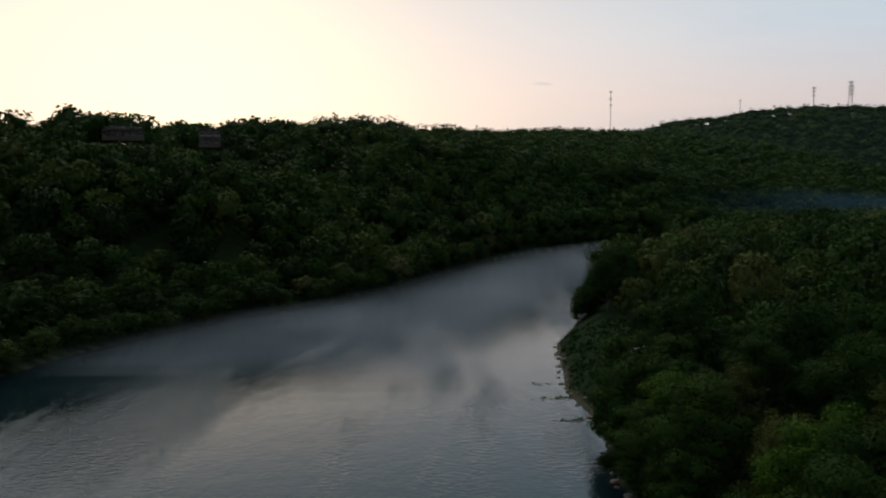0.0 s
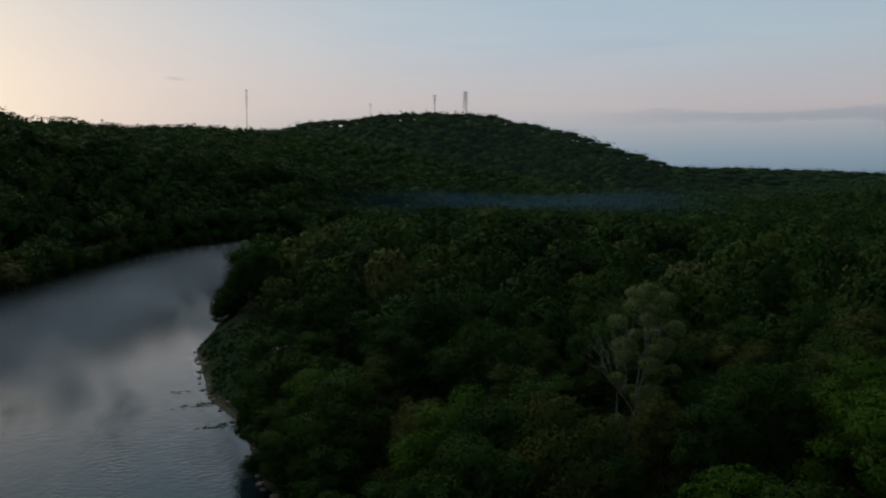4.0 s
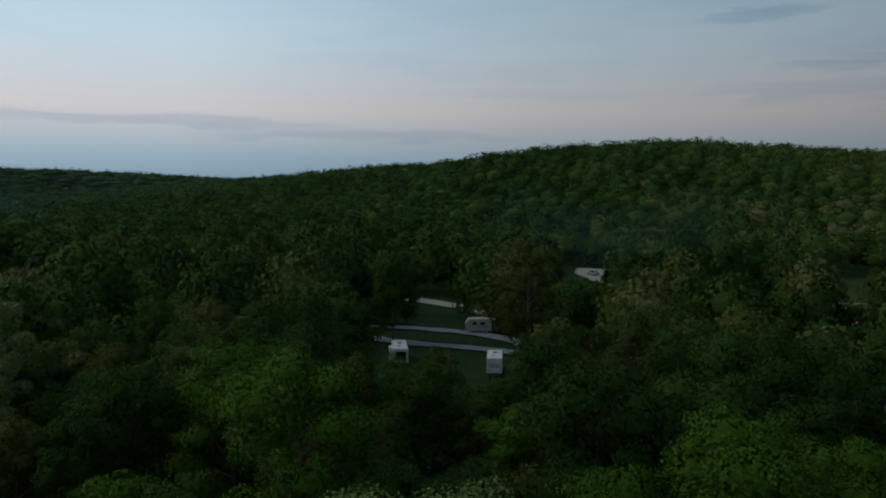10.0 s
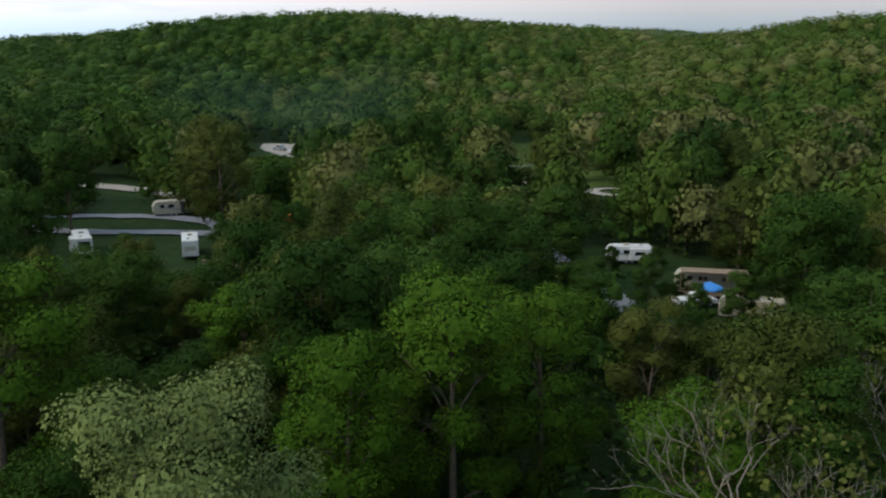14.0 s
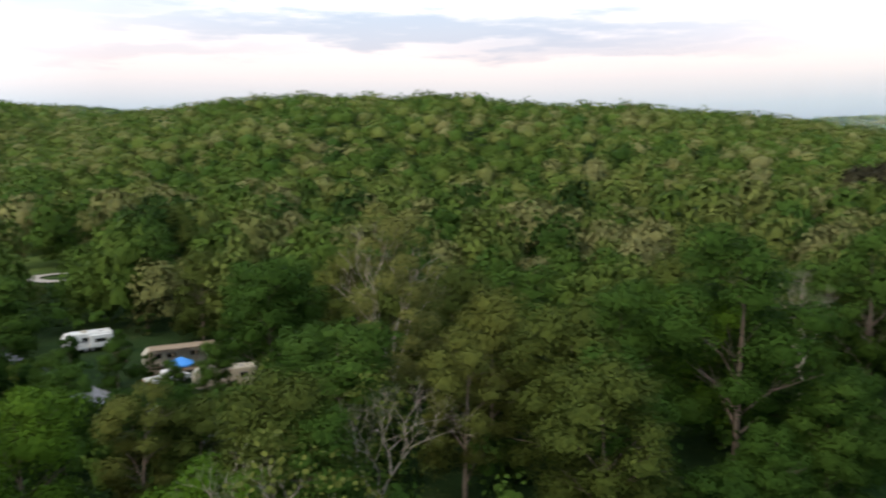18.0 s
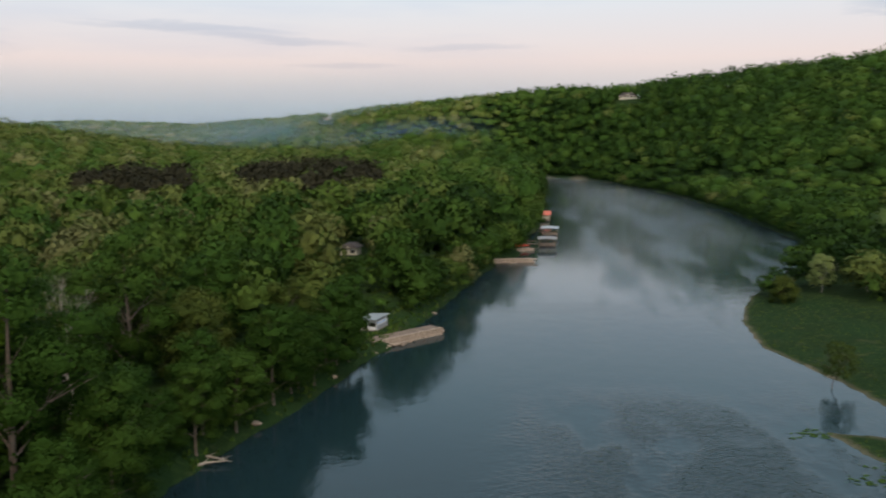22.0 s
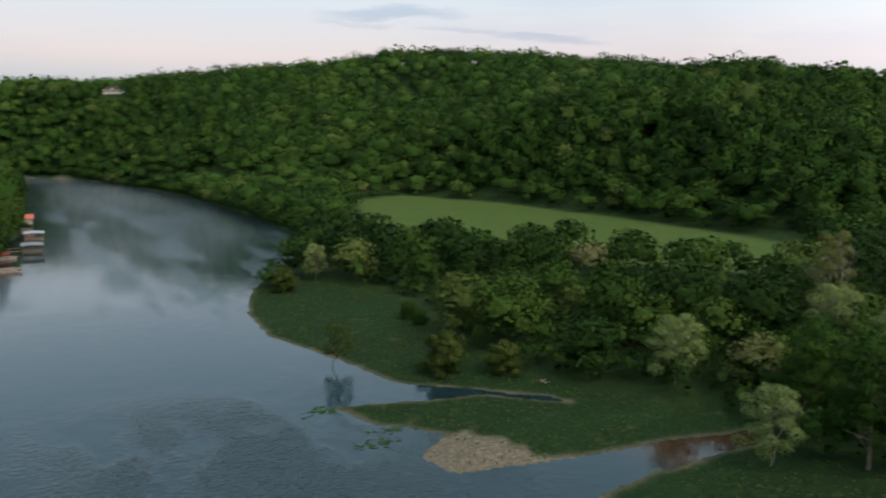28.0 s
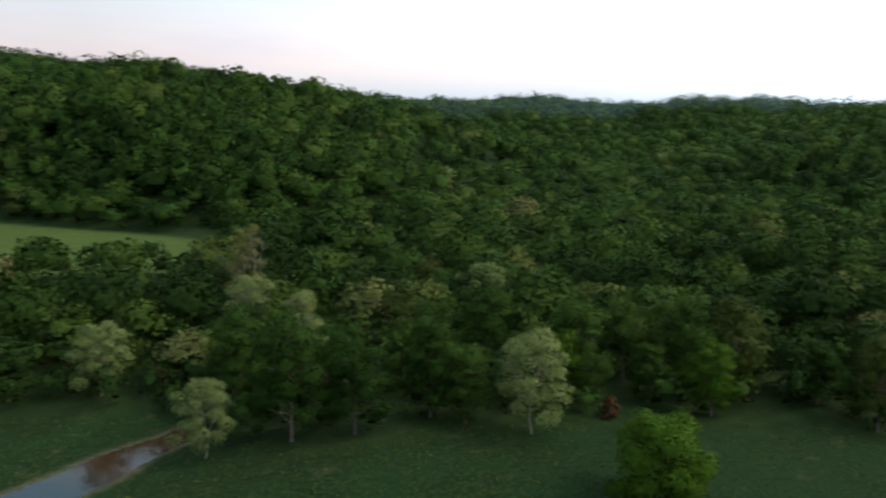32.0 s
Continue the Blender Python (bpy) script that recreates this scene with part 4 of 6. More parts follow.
def seen_from_valley(px, py, h):
    """Leaves out trees on slopes that no one in the valley can see."""
    z = ground_z(px, py) + h
    hidden = np.zeros(len(px), bool)
    for u in np.linspace(0.35, 0.98, 12):
        qx, qy = EYE[0] + (px - EYE[0]) * u, EYE[1] + (py - EYE[1]) * u
        hidden |= ground_z(qx, qy) + 5 > EYE[2] + (z - EYE[2]) * u + 4
    return ~hidden


def band(r0, r1, s, seed):
    x, y = jittered(EYE[0] - r1, EYE[0] + r1, EYE[1] - r1, EYE[1] + r1, s, seed)
    r = np.hypot(x - EYE[0], y - EYE[1])
    k = (r >= r0) & (r < r1) & ~blocked(x, y, 1.0)
    x, y = x[k], y[k]
    k = seen_from_valley(x, y, 16.0)
    return x[k], y[k]


def steep_places(r0, r1, s, seed):
    """Where the ground falls quickly towards the valley."""
    x, y = jittered(EYE[0] - r1, EYE[0] + r1, EYE[1] - r1, EYE[1] + r1, s, seed)
    r = np.hypot(x - EYE[0], y - EYE[1])
    k = (r >= r0) & (r < r1)
    x, y = x[k], y[k]
    k = (to_edge(x, y, RIVER)[0] < 130) | (to_edge(x, y, FIELD)[0] < 100)
    x, y, r = x[k], y[k], np.hypot(x - EYE[0], y - EYE[1])[k]
    u = 1 - 12.0 / r
    k = ground_z(x, y) - ground_z(EYE[0] + (x - EYE[0]) * u, EYE[1] + (y - EYE[1]) * u) > 3.6
    x, y = x[k], y[k]
    k = ~blocked(x, y, 1.0)
    x, y = x[k], y[k]
    k = seen_from_valley(x, y, 16.0)
    return x[k], y[k]


for r0, r1, s, lobes, sprays, size, seed in ((118, 190, 9.8, 7, 1000, 0.0285, 20), (190, 290, 10.6, 6, 520, 0.039, 21), (290, 460, 11.0, 3, 185, 0.046, 22),
                                             (460, 800, 10.4, 1, 86, 0.046, 23), (800, 1300, 12.0, 1, 30, 0.058, 24), (1300, 2700, 23, 1, 14, 0.06, 25)):
    x, y = band(r0, r1, s, seed)
    if r0 in (290, 460, 800):
        # closer together on steep slopes
        x2, y2 = steep_places(r0, r1, s * 0.60, seed + 60)
        x, y = np.r_[x, x2], np.r_[y, y2]
    if r0 == 118:
        # low growth along both banks
        for e, poly in ((31, EAST_BANK[3:13]), (32, EAST_BANK[24:31]), (33, WEST_BANK_FAR[::-1])):
            q = along(poly, 4.5, 2.0, e, -1.0, 1.5) if e < 33 else along(poly[::-1], 5.5, 2.5, e, -1, 2)
            x, y = np.r_[x, q[:, 0]], np.r_[y, q[:, 1]]
        q = along(WEST_BANK[1:13], 3.2, 1.4, 34, -1.2, 1.5)
        x, y = np.r_[x, q[:, 0]], np.r_[y, q[:, 1]]
        k = ~blocked(x, y, 0.8) & ~((np.abs(y + 138) < 14) & (x < 46)) & ~((y > 122) & (y < 190) & (x > 10) & (x < 32))
        k &= (np.hypot(x - EYE[0], y - EYE[1]) > 118)
        x, y = x[k], y[k]
    rng = np.random.RandomState(seed)
    n_ = len(x)
    tone = np.clip(0.35 + 0.33 * step(x, 0, 120) * step(-y, -220, 60) + 0.12 * waves(x, y, 160, 4) + rng.normal(0, 0.26 if r0 < 290 else 0.17, n_), 0.12, 1)
    # a dark leafless grove down the valley
    wood_az, wood_r = np.degrees(np.arctan2(x - EYE[0], y - EYE[1])) % 360, np.hypot(x - EYE[0], y - EYE[1])
    grove = np.minimum(np.hypot((wood_az - 163.5) / 4.6, (wood_r - 450) / 160), np.hypot((wood_az - 152.5) / 3.4, (wood_r - 400) / 80)) + 0.15 * waves(x, y, 60, 8)
    tone = np.where((grove < 1) & (rng.rand(n_) < 0.93), 0.03, tone)
    edge_d = river_at(x, y)[0]
    flats = step(-x, 20, 60) * step(60 - ground_z(x, y), 40, 54)
    big = rng.rand(n_) ** 1.6
    h = (10.5 + (10.0 if r0 < 290 else 6.5) * big) * (1 - 0.3 * flats) * np.where(edge_d < 5, 0.55, 1.0)
    w = s * (1.35 if r0 >= 1300 else 1.18 if r0 >= 460 else 1.06) * (1.0 + 0.55 * big + rng.uniform(-0.1, 0.1, n_)) * np.where(edge_d < 5, 0.7, 1.0)
    h = np.where(grove < 1, h * 1.2, h)
    room = headroom(x, y)
    bear = np.degrees(np.arctan2(x - EYE[0], y - EYE[1])) % 360
    k = (room > 3) & ((bear < 276) | (bear > 327) | (rng.rand(n_) < 0.4))
    x, y, tone, h, w = x[k], y[k], tone[k], np.minimum(h, room)[k], (w * np.clip(room / 12, 0.45, 1))[k]
    wood("woods", x, y, [wood_template(seed * 10 + j, lobes, sprays, size, r0 >= 290) for j in range(7)], h, w, tone, "mixed spring woods in many greens")

# undergrowth that closes the woods' edges
ux, uy = jittered(-190, 190, -190, 215, 5.6, 51)
ur = np.hypot(ux - EYE[0], uy - EYE[1])
ub = np.degrees(np.arctan2(ux - EYE[0], uy - EYE[1])) % 360
uk = (ur > 34) & (ur < 190) & ~blocked(ux, uy, 1.2) & ((ub < 275) | (ub > 332)) & (headroom(ux, uy) > 3)
ux, uy = ux[uk], uy[uk]
rng = np.random.RandomState(52)
wood("undergrowth", ux, uy, [wood_template(520 + j, 3, 90, 0.045, False) for j in range(5)], np.minimum(rng.uniform(3.5, 7.5, len(ux)), headroom(ux, uy)), rng.uniform(4.5, 8.0, len(ux)),
     np.clip(rng.normal(0.33, 0.15, len(ux)), 0.12, 1), "leafy undergrowth beneath the trees")

# ---- made things ----
WHITE = plain("white_gelcoat", (0.45, 0.45, 0.44), 0.35, spread=0.06)
CREAM = plain("cream_siding", (0.30, 0.27, 0.21), 0.5, spread=0.1)
GREY = plain("grey_trim", (0.16, 0.16, 0.17), 0.5)
BLACK = plain("black_trim", (0.018, 0.018, 0.02), 0.45)
RUBBER = plain("tyre_rubber", (0.02, 0.02, 0.02), 0.9)
STEEL = plain("steel", (0.35, 0.35, 0.36), 0.4, metal=0.8)
ASPHALT = plain("asphalt", (0.11, 0.115, 0.13), 0.85, spread=0.2, scale=0.8)
PALE_ROAD = plain("pale_gravel_road", (0.20, 0.18, 0.155), 0.95, spread=0.18, scale=0.9)
CONCRETE = plain("concrete", (0.20, 0.165, 0.13), 0.9, spread=0.25, scale=1.2)
EARTH = plain("trodden_earth", (0.115, 0.082, 0.058), 0.95, spread=0.25, scale=0.8)
DOCK_ROOF = plain("weathered_dock_roof", (0.15, 0.145, 0.14), 0.6, spread=0.2)
STONE = plain("bank_stone", (0.20, 0.15, 0.11), 0.9, spread=0.35, scale=1.4)
TIMBER = plain("weathered_timber", (0.16, 0.115, 0.075), 0.85, spread=0.3, scale=2.0)
RED = plain("red_paint", (0.50, 0.055, 0.02), 0.5)
RED_ROOF = plain("red_metal_roof", (0.38, 0.09, 0.05), 0.5, spread=0.2)
ORANGE = plain("orange_paint", (0.55, 0.10, 0.02), 0.5)
BLUE = plain("blue_tarp", (0.02, 0.16, 0.45), 0.6)
TIN = plain("grey_tin_roof", (0.27, 0.30, 0.31), 0.45, metal=0.3, spread=0.15)
SHINGLE = plain("dark_shingles", (0.06, 0.05, 0.048), 0.85, spread=0.25, scale=2.5)
BRICK_WALL = plain("brown_house_wall", (0.17, 0.12, 0.10), 0.8, spread=0.2)


def glass_material():
    m, n, l, b = principled("dark_window_glass", 0.08)
    b.inputs["Base Color"].default_value = (0.012, 0.014, 0.016, 1)
    b.inputs["Specular IOR Level"].default_value = 0.6
    return m


GLASS = glass_material()
LAMP_GLOW = bpy.data.materials.new("lit_bulb")
LAMP_GLOW.use_nodes = True
_b = LAMP_GLOW.node_tree.nodes["Principled BSDF"]
_b.inputs["Emission Color"].default_value, _b.inputs["Emission Strength"].default_value = (1.0, 0.62, 0.25, 1), 6.0


def shape(name, parent, material, blocks=(), rods=(), hulls=(), bevel=0.0, label=""):
    """One mesh from blocks (centre, size[, turn about z]), rods (a, b, radius) and extruded outlines (points in x-z, y0, y1)."""
    bm = bmesh.new()
    for blk in blocks:
        cx, cy, cz, sx, sy, sz, *turn = blk
        m = pose(cx, cy, cz, 0, 0, turn[0] if turn else 0) @ Matrix.Diagonal((sx, sy, sz, 1))
        bmesh.ops.create_cube(bm, size=1, matrix=m)
    for a_, b_, r in rods:
        a_, b_ = Vector(a_), Vector(b_)
        q = (b_ - a_).to_track_quat("Z", "Y").to_matrix().to_4x4()
        bmesh.ops.create_cone(bm, cap_ends=True, segments=8, radius1=r, radius2=r, depth=(b_ - a_).length, matrix=Matrix.Translation((a_ + b_) / 2) @ q)
    for pts, y0, y1 in hulls:
        lo = [bm.verts.new((x, y0, z)) for x, z in pts]
        hi = [bm.verts.new((x, y1, z)) for x, z in pts]
        bm.faces.new(lo)
        bm.faces.new(hi[::-1])
        for i in range(len(pts)):
            j = (i + 1) % len(pts)
            bm.faces.new((lo[j], lo[i], hi[i], hi[j]))
    bmesh.ops.recalc_face_normals(bm, faces=bm.faces)
    if bevel:
        bmesh.ops.bevel(bm, geom=list(bm.edges), offset=bevel, segments=2, affect="EDGES", profile=0.6)
    me = bpy.data.meshes.new(name)
    bm.to_mesh(me)
    bm.free()
    me.materials.append(material)
    ob = new(name, me)
    ob.parent = parent
    if label:
        ob["label"] = label
    return ob


def put_down(root, x, y, turn, dz=0.0, z=None):
    z = float(ground_z([x], [y])[0]) if z is None else z
    root.matrix_basis = pose(x, y, z + dz, 0, 0, turn)
    return root


def wheel(parent, x, y, r):
    w = shape("wheel", parent, RUBBER, rods=[((x, y - 0.11, r), (x, y + 0.11, r), r)], bevel=0.02)
    s = math.copysign(0.12, y)
    shape("rim", w, STEEL, rods=[((x, y + s * 0.9, r), (x, y + s * 1.05, r), r * 0.58)])


def travel_trailer(label, length=8.2, paint=None, rear_dark=True, stripe=True, awning=False, width=2.5):
    """Nose towards +x; door side towards -y."""
    paint = paint or WHITE
    root = new("travel_trailer")
    L, h0, h1, W = length / 2, 0.65, 3.05, width / 2
    body = shape("body", root, paint, hulls=[([(-L, h0), (L - 0.2, h0), (L, h0 + 0.3), (L, h0 + 1.5), (L - 0.5, h1 - 0.1), (L - 0.8, h1), (-L, h1)], -W, W)], bevel=0.05)
    shape("roof", root, paint, blocks=[(-0.6, 0, h1 + 0.03, length - 1.4, width - 0.1, 0.08)], bevel=0.02, label="white rubber roof")
    shape("air_conditioner", root, CREAM, blocks=[(0.4, 0, h1 + 0.2, 0.9, 0.75, 0.3)], bevel=0.06)
    shape("roof_vent", root, GREY, blocks=[(-L * 0.55, 0.3, h1 + 0.12, 0.45, 0.45, 0.14)], bevel=0.02)
    for sy in (-1, 1):
        for cx, wx in ((-L * 0.62, 0.95), (L * 0.12, 1.1), (L * 0.55, 0.7)):
            w = shape("window", root, GLASS, blocks=[(cx, sy * (W + 0.012), 2.15, wx, 0.03, 0.62)], bevel=0.01)
            for e in (-1, 1):
                shape("window_frame", w, GREY, blocks=[(cx, sy * (W + 0.01), 2.15 + e * 0.34, wx + 0.1, 0.05, 0.06)])
        if stripe:
            shape("stripe", root, GREY, hulls=[([(-L + 0.1, 1.15), (-L * 0.1, 1.35), (L * 0.55, 1.85), (L - 0.7, 2.75), (L * 0.45, 2.05), (-L * 0.1, 1.55), (-L + 0.1, 1.30)], sy * (W + 0.004), sy * (W + 0.02))], label="grey painted swoosh")
        shape("skirt", root, GREY, blocks=[(0, sy * (W - 0.02), h0 - 0.06, length * 0.86, 0.05, 0.14)])
        wheel(root, -0.45, sy * (W - 0.16), 0.36)
        wheel(root, 0.45, sy * (W - 0.16), 0.36)
        shape("tail_light", root, RED, blocks=[(-L - 0.015, sy * (W - 0.18), 1.1, 0.03, 0.12, 0.3)])
    d = shape("door", root, paint, blocks=[(-L * 0.2, -W - 0.015, 1.75, 0.72, 0.04, 1.9)], bevel=0.01)
    shape("door_handle", d, BLACK, blocks=[(-L * 0.2 + 0.28, -W - 0.05, 1.6, 0.06, 0.04, 0.16)])
    r = shape("rear_window", root, GLASS if rear_dark else CREAM, blocks=[(-L - 0.012, 0, 1.85, 0.03, width * 0.70, 1.55 if rear_dark else 0.7)], bevel=0.01)
    shape("rear_bumper", root, BLACK, blocks=[(-L - 0.12, 0, h0 - 0.05, 0.14, width * 0.9, 0.14)], bevel=0.02)
    shape("ladder", root, STEEL, rods=[((-L - 0.08, W - 0.3 - e, 0.8), (-L - 0.08, W - 0.3 - e, 3.3), 0.02) for e in (0, 0.35)] +
          [((-L - 0.08, W - 0.3, z), (-L - 0.08, W - 0.65, z), 0.015) for z in np.arange(1.0, 3.2, 0.3)])
    shape("hitch", root, BLACK, rods=[((L - 0.3, e * 0.6, 0.55), (L + 1.0, 0, 0.5), 0.05) for e in (-1, 1)] + [((L + 0.9, 0, 0), (L + 0.9, 0, 0.8), 0.04)])
    if awning:
        shape("awning", root, CREAM, blocks=[(0, -W - 1.2, 2.75, length * 0.55, 2.4, 0.04)], label="pale canvas awning rolled out")
        shape("awning_arm", root, STEEL, rods=[((e * length * 0.27, -W, 1.0), (e * length * 0.27, -W - 2.35, 2.72), 0.03) for e in (-1, 1)])
    return tagged(root, label, "trailer", "parked trailers")


def fifth_slide(root, paint, x, y, sx, h):
    shape("slide_out", root, paint, blocks=[(x, y, 1.85, sx, 0.9, h)], bevel=0.04)
    shape("window", root, GLASS, blocks=[(x, y + math.copysign(0.46, y), 2.0, sx * 0.5, 0.03, 0.6)])


def vehicle(name, label, paint, length, cab, bed):
    """A pickup or car, nose to +x; cab gives its back and front, bed its height."""
    root = new(name)
    L, W = length / 2, 0.95
    shape("body", root, paint, hulls=[([(-L, 0.45), (L - 0.1, 0.45), (L, 0.75), (L - 0.12, 1.02), (cab[1] + 0.5, 1.10), (-L, bed)], -W, W)], bevel=0.07)
    c = shape("cab", root, paint, hulls=[([(cab[0], 1.0), (cab[1] + 0.55, 1.05), (cab[1], 1.68), (cab[0] + 0.25, 1.72)], -W + 0.1, W - 0.1)], bevel=0.06)
    shape("windscreen", c, GLASS, hulls=[([(cab[1] + 0.52, 1.12), (cab[1] + 0.58, 1.12), (cab[1] + 0.10, 1.64), (cab[1] + 0.04, 1.64)], -W + 0.2, W - 0.2)])
    for sy in (-1, 1):
        shape("side_window", c, GLASS, hulls=[([(cab[0] + 0.2, 1.15), (cab[1] + 0.3, 1.15), (cab[1], 1.6), (cab[0] + 0.4, 1.6)], sy * (W - 0.098), sy * (W - 0.085))])
        shape("headlight", root, WHITE, blocks=[(L - 0.03, sy * 0.7, 0.85, 0.06, 0.3, 0.16)], bevel=0.02)
        shape("tail_light", root, RED, blocks=[(-L - 0.005, sy * 0.82, 0.85, 0.04, 0.14, 0.25)])
        wheel(root, L * 0.62, sy * 0.86, 0.37)
        wheel(root, -L * 0.6, sy * 0.86, 0.37)
    for e in (-1, 1):
        shape("bumper", root, BLACK, blocks=[(e * (L + 0.03), 0, 0.5, 0.12, 1.8, 0.2)], bevel=0.03)
    return tagged(root, label, "vehicle", "parked vehicles")


# roads: strips that follow the ground
def road(name, pts, width, material, label, lift=0.05):
    P = [Vector((x, y, 0)) for x, y in pts]
    fine = []
    for i in range(len(P) - 1):
        p0, p1, p2, p3 = P[max(i - 1, 0)], P[i], P[i + 1], P[min(i + 2, len(P) - 1)]
        n_ = max(2, int((p2 - p1).length / 2))
        for k in range(n_):
            u = k / n_
            fine.append(0.5 * ((2 * p1) + (p2 - p0) * u + (2 * p0 - 5 * p1 + 4 * p2 - p3) * u * u + (3 * p1 - p0 - 3 * p2 + p3) * u ** 3))
    fine.append(P[-1])
    V, F = [], []
    for i, p in enumerate(fine):
        d = (fine[min(i + 1, len(fine) - 1)] - fine[max(i - 1, 0)]).normalized()
        s_ = Vector((d.y, -d.x, 0))
        for e in (-0.5, -0.17, 0.17, 0.5):
            q = p + s_ * width * e * (1 + 0.06 * math.sin(i * 1.7 + e))
            V.append((q.x, q.y, 0))
        if i:
            o = 4 * i
            F += [(o - 4 + k, o - 3 + k, o + 1 + k, o + k) for k in range(3)]
    V = np.array(V)
    V[:, 2] = ground_z(V[:, 0], V[:, 1]) + lift + 0.25
    return tagged(new(name, mesh_of(name, V, F, material, True)), label, "road", kind="structure")


road("road", [(156, 104), (151, 90), (149, 78), (149, 66), (149, 56), (147, 46), (142, 36), (140, 24)], 4.6, ASPHALT, "grey asphalt campground road")
road("road", [(149.5, 53), (157, 56), (163, 63), (166, 73), (166, 86), (163, 97)], 4.2, ASPHALT, "grey asphalt loop past the trailer pitches")
road("road", [(190, 76), (198, 84), (205, 96), (209, 110)], 6.5, PALE_ROAD, "pale gravel lane behind the loop")
road("road", [(146, -2), (132, -6), (119, -9), (106, -12.5), (93, -17), (82, -19)], 4.4, ASPHALT, "grey asphalt road between the trees")
road("road", [(206, 34), (208, 18), (208, 4), (206, -10), (203, -19)], 4.0, PALE_ROAD, "pale concrete drive by the lawn")
RING = [(204 + 7 * math.cos(w), -27 + 7 * math.sin(w)) for w in np.linspace(0, 2 * math.pi, 15)]
road("road", RING, 3.0, PALE_ROAD, "pale concrete turning circle with grass island")
road("road", [(276, 66), (290, 72), (304, 80), (322, 84)], 13, PALE_ROAD, "pale gravel parking ground")
road("road", [(84, 24), (85, 32), (90, 40)], 3.6, PALE_ROAD, "worn gravel pitch among the trees")
road("road", [(103, 36), (106, 42), (111, 47)], 2.8, PALE_ROAD, "worn gravel pitch below the road")
road("path", [(34, 158), (31, 154), (32, 149), (36, 145)], 1.3, PALE_ROAD, "pale footpath on the grassy point")
road("path", [(262, -14), (256, -7), (255, 2)], 1.4, ASPHALT, "narrow path across the lawn")

TRAILERS = [
    (travel_trailer("white fifth-wheel trailer with large dark rear window", 9.5), 131.8, 70.8, 30),
    (travel_trailer("white motorhome-like trailer with cream rear end", 8.5, rear_dark=False), 132, 53, 20),
    (travel_trailer("cream trailer with black slide-out at the loop", 8.0, paint=CREAM), 168, 69, 115),
    (travel_trailer("white travel trailer with grey swoosh on its side", 6.8), 131, -17, 90),
    (travel_trailer("cream park trailer under a timber porch roof", 8.2, paint=CREAM, stripe=False), 114.8, -25, 82),
    (travel_trailer("weathered cream trailer with rolled-out awning", 7.6, paint=CREAM, stripe=False), 100.6, -27, 74),
    (travel_trailer("cream trailer half hidden by trees", 7.0, paint=CREAM), 128, 20, 150),
]
for i, (t_, x, y, turn) in enumerate(TRAILERS):
    put_down(t_, x, y, turn, 0.1)
    if i in (3, 4, 5):
        t_.scale = (1, 1, 0.88)
    if i in (0, 3):
        fifth_slide(t_, WHITE, -1.5, 1.45, 3.0, 2.0)
    if i == 2:
        fifth_slide(t_, BLACK, -2.5, 1.45, 2.2, 2.2)

porch = new("porch_roof")
shape("roof", porch, TIMBER, blocks=[(0, 0, 3.45, 8.6, 2.6, 0.10)], label="weathered timber porch roof")
for cx in (-4.4, -1.5, 1.5, 4.4):
    shape("post", porch, TIMBER, rods=[((cx, -1.6, 0), (cx, -1.6, 3.55), 0.07)])
shape("deck", porch, TIMBER, blocks=[(0, -0.6, 0.4, 9.0, 2.2, 0.1), (-4, -1.4, 0.2, 0.1, 0.1, 0.4), (4, -1.4, 0.2, 0.1, 0.1, 0.4)])
for z in (0.9, 1.3):
    shape("rail", porch, TIMBER, blocks=[(0, -1.65, z, 9.0, 0.06, 0.08)])
tagged(put_down(porch, 111.9, -25.3, 82 + 180, 0.05), "timber porch with board roof beside a trailer", "porch")

tent = new("gazebo")
gv = [(0, 0, 2.9)] + [(1.75 * math.cos(w), 1.75 * math.sin(w), 2.1) for w in np.linspace(0, 2 * math.pi, 9)[:-1]] + [(1.78 * math.cos(w), 1.78 * math.sin(w), 1.9) for w in np.linspace(0, 2 * math.pi, 9)[:-1]]
part("canopy", mesh_of("canopy", gv, [(1 + k, 1 + (k + 1) % 8, 9 + (k + 1) % 8, 9 + k) for k in range(8)], BLUE), tent, "blue canopy valance")
part("canopy_top", mesh_of("canopy_top", gv[:9], [(0, 1 + k, 1 + (k + 1) % 8) for k in range(8)], BLUE), tent, "peaked blue canopy")
for e, f_ in ((-1, -1), (-1, 1), (1, -1), (1, 1)):
    shape("leg", tent, STEEL, rods=[((e * 1.2, f_ * 1.2, 0), (e * 1.2, f_ * 1.2, 2.05), 0.03)])
tagged(put_down(tent, 108.6, -24.0, 10), "bright blue peaked canopy on four legs", "gazebo")

put_down(vehicle("pickup_truck", "white pickup truck parked beside the road", WHITE, 5.6, (-0.6, 0.9), 1.15), 106, -21.5, 285, 0.3)
put_down(vehicle("car", "dark car parked behind a trailer", BLACK, 4.6, (-1.5, 0.6), 1.0), 137, 47, 70, 0.3)
put_down(vehicle("car", "white car parked on the gravel lot", WHITE, 4.6, (-1.5, 0.6), 1.0), 283, 71, 20, 0.4)
put_down(vehicle("car", "silver car parked on the gravel lot", TIN, 4.6, (-1.5, 0.6), 1.0), 296, 78, 60, 0.4)
put_down(vehicle("car", "white car standing on the pale drive", WHITE, 4.6, (-1.5, 0.6), 1.0), 208, 12, 92, 0.4)
put_down(vehicle("car", "pale car on the pale drive beside the lawn", CREAM, 4.6, (-1.5, 0.6), 1.0), 207, -4, 95, 0.4)
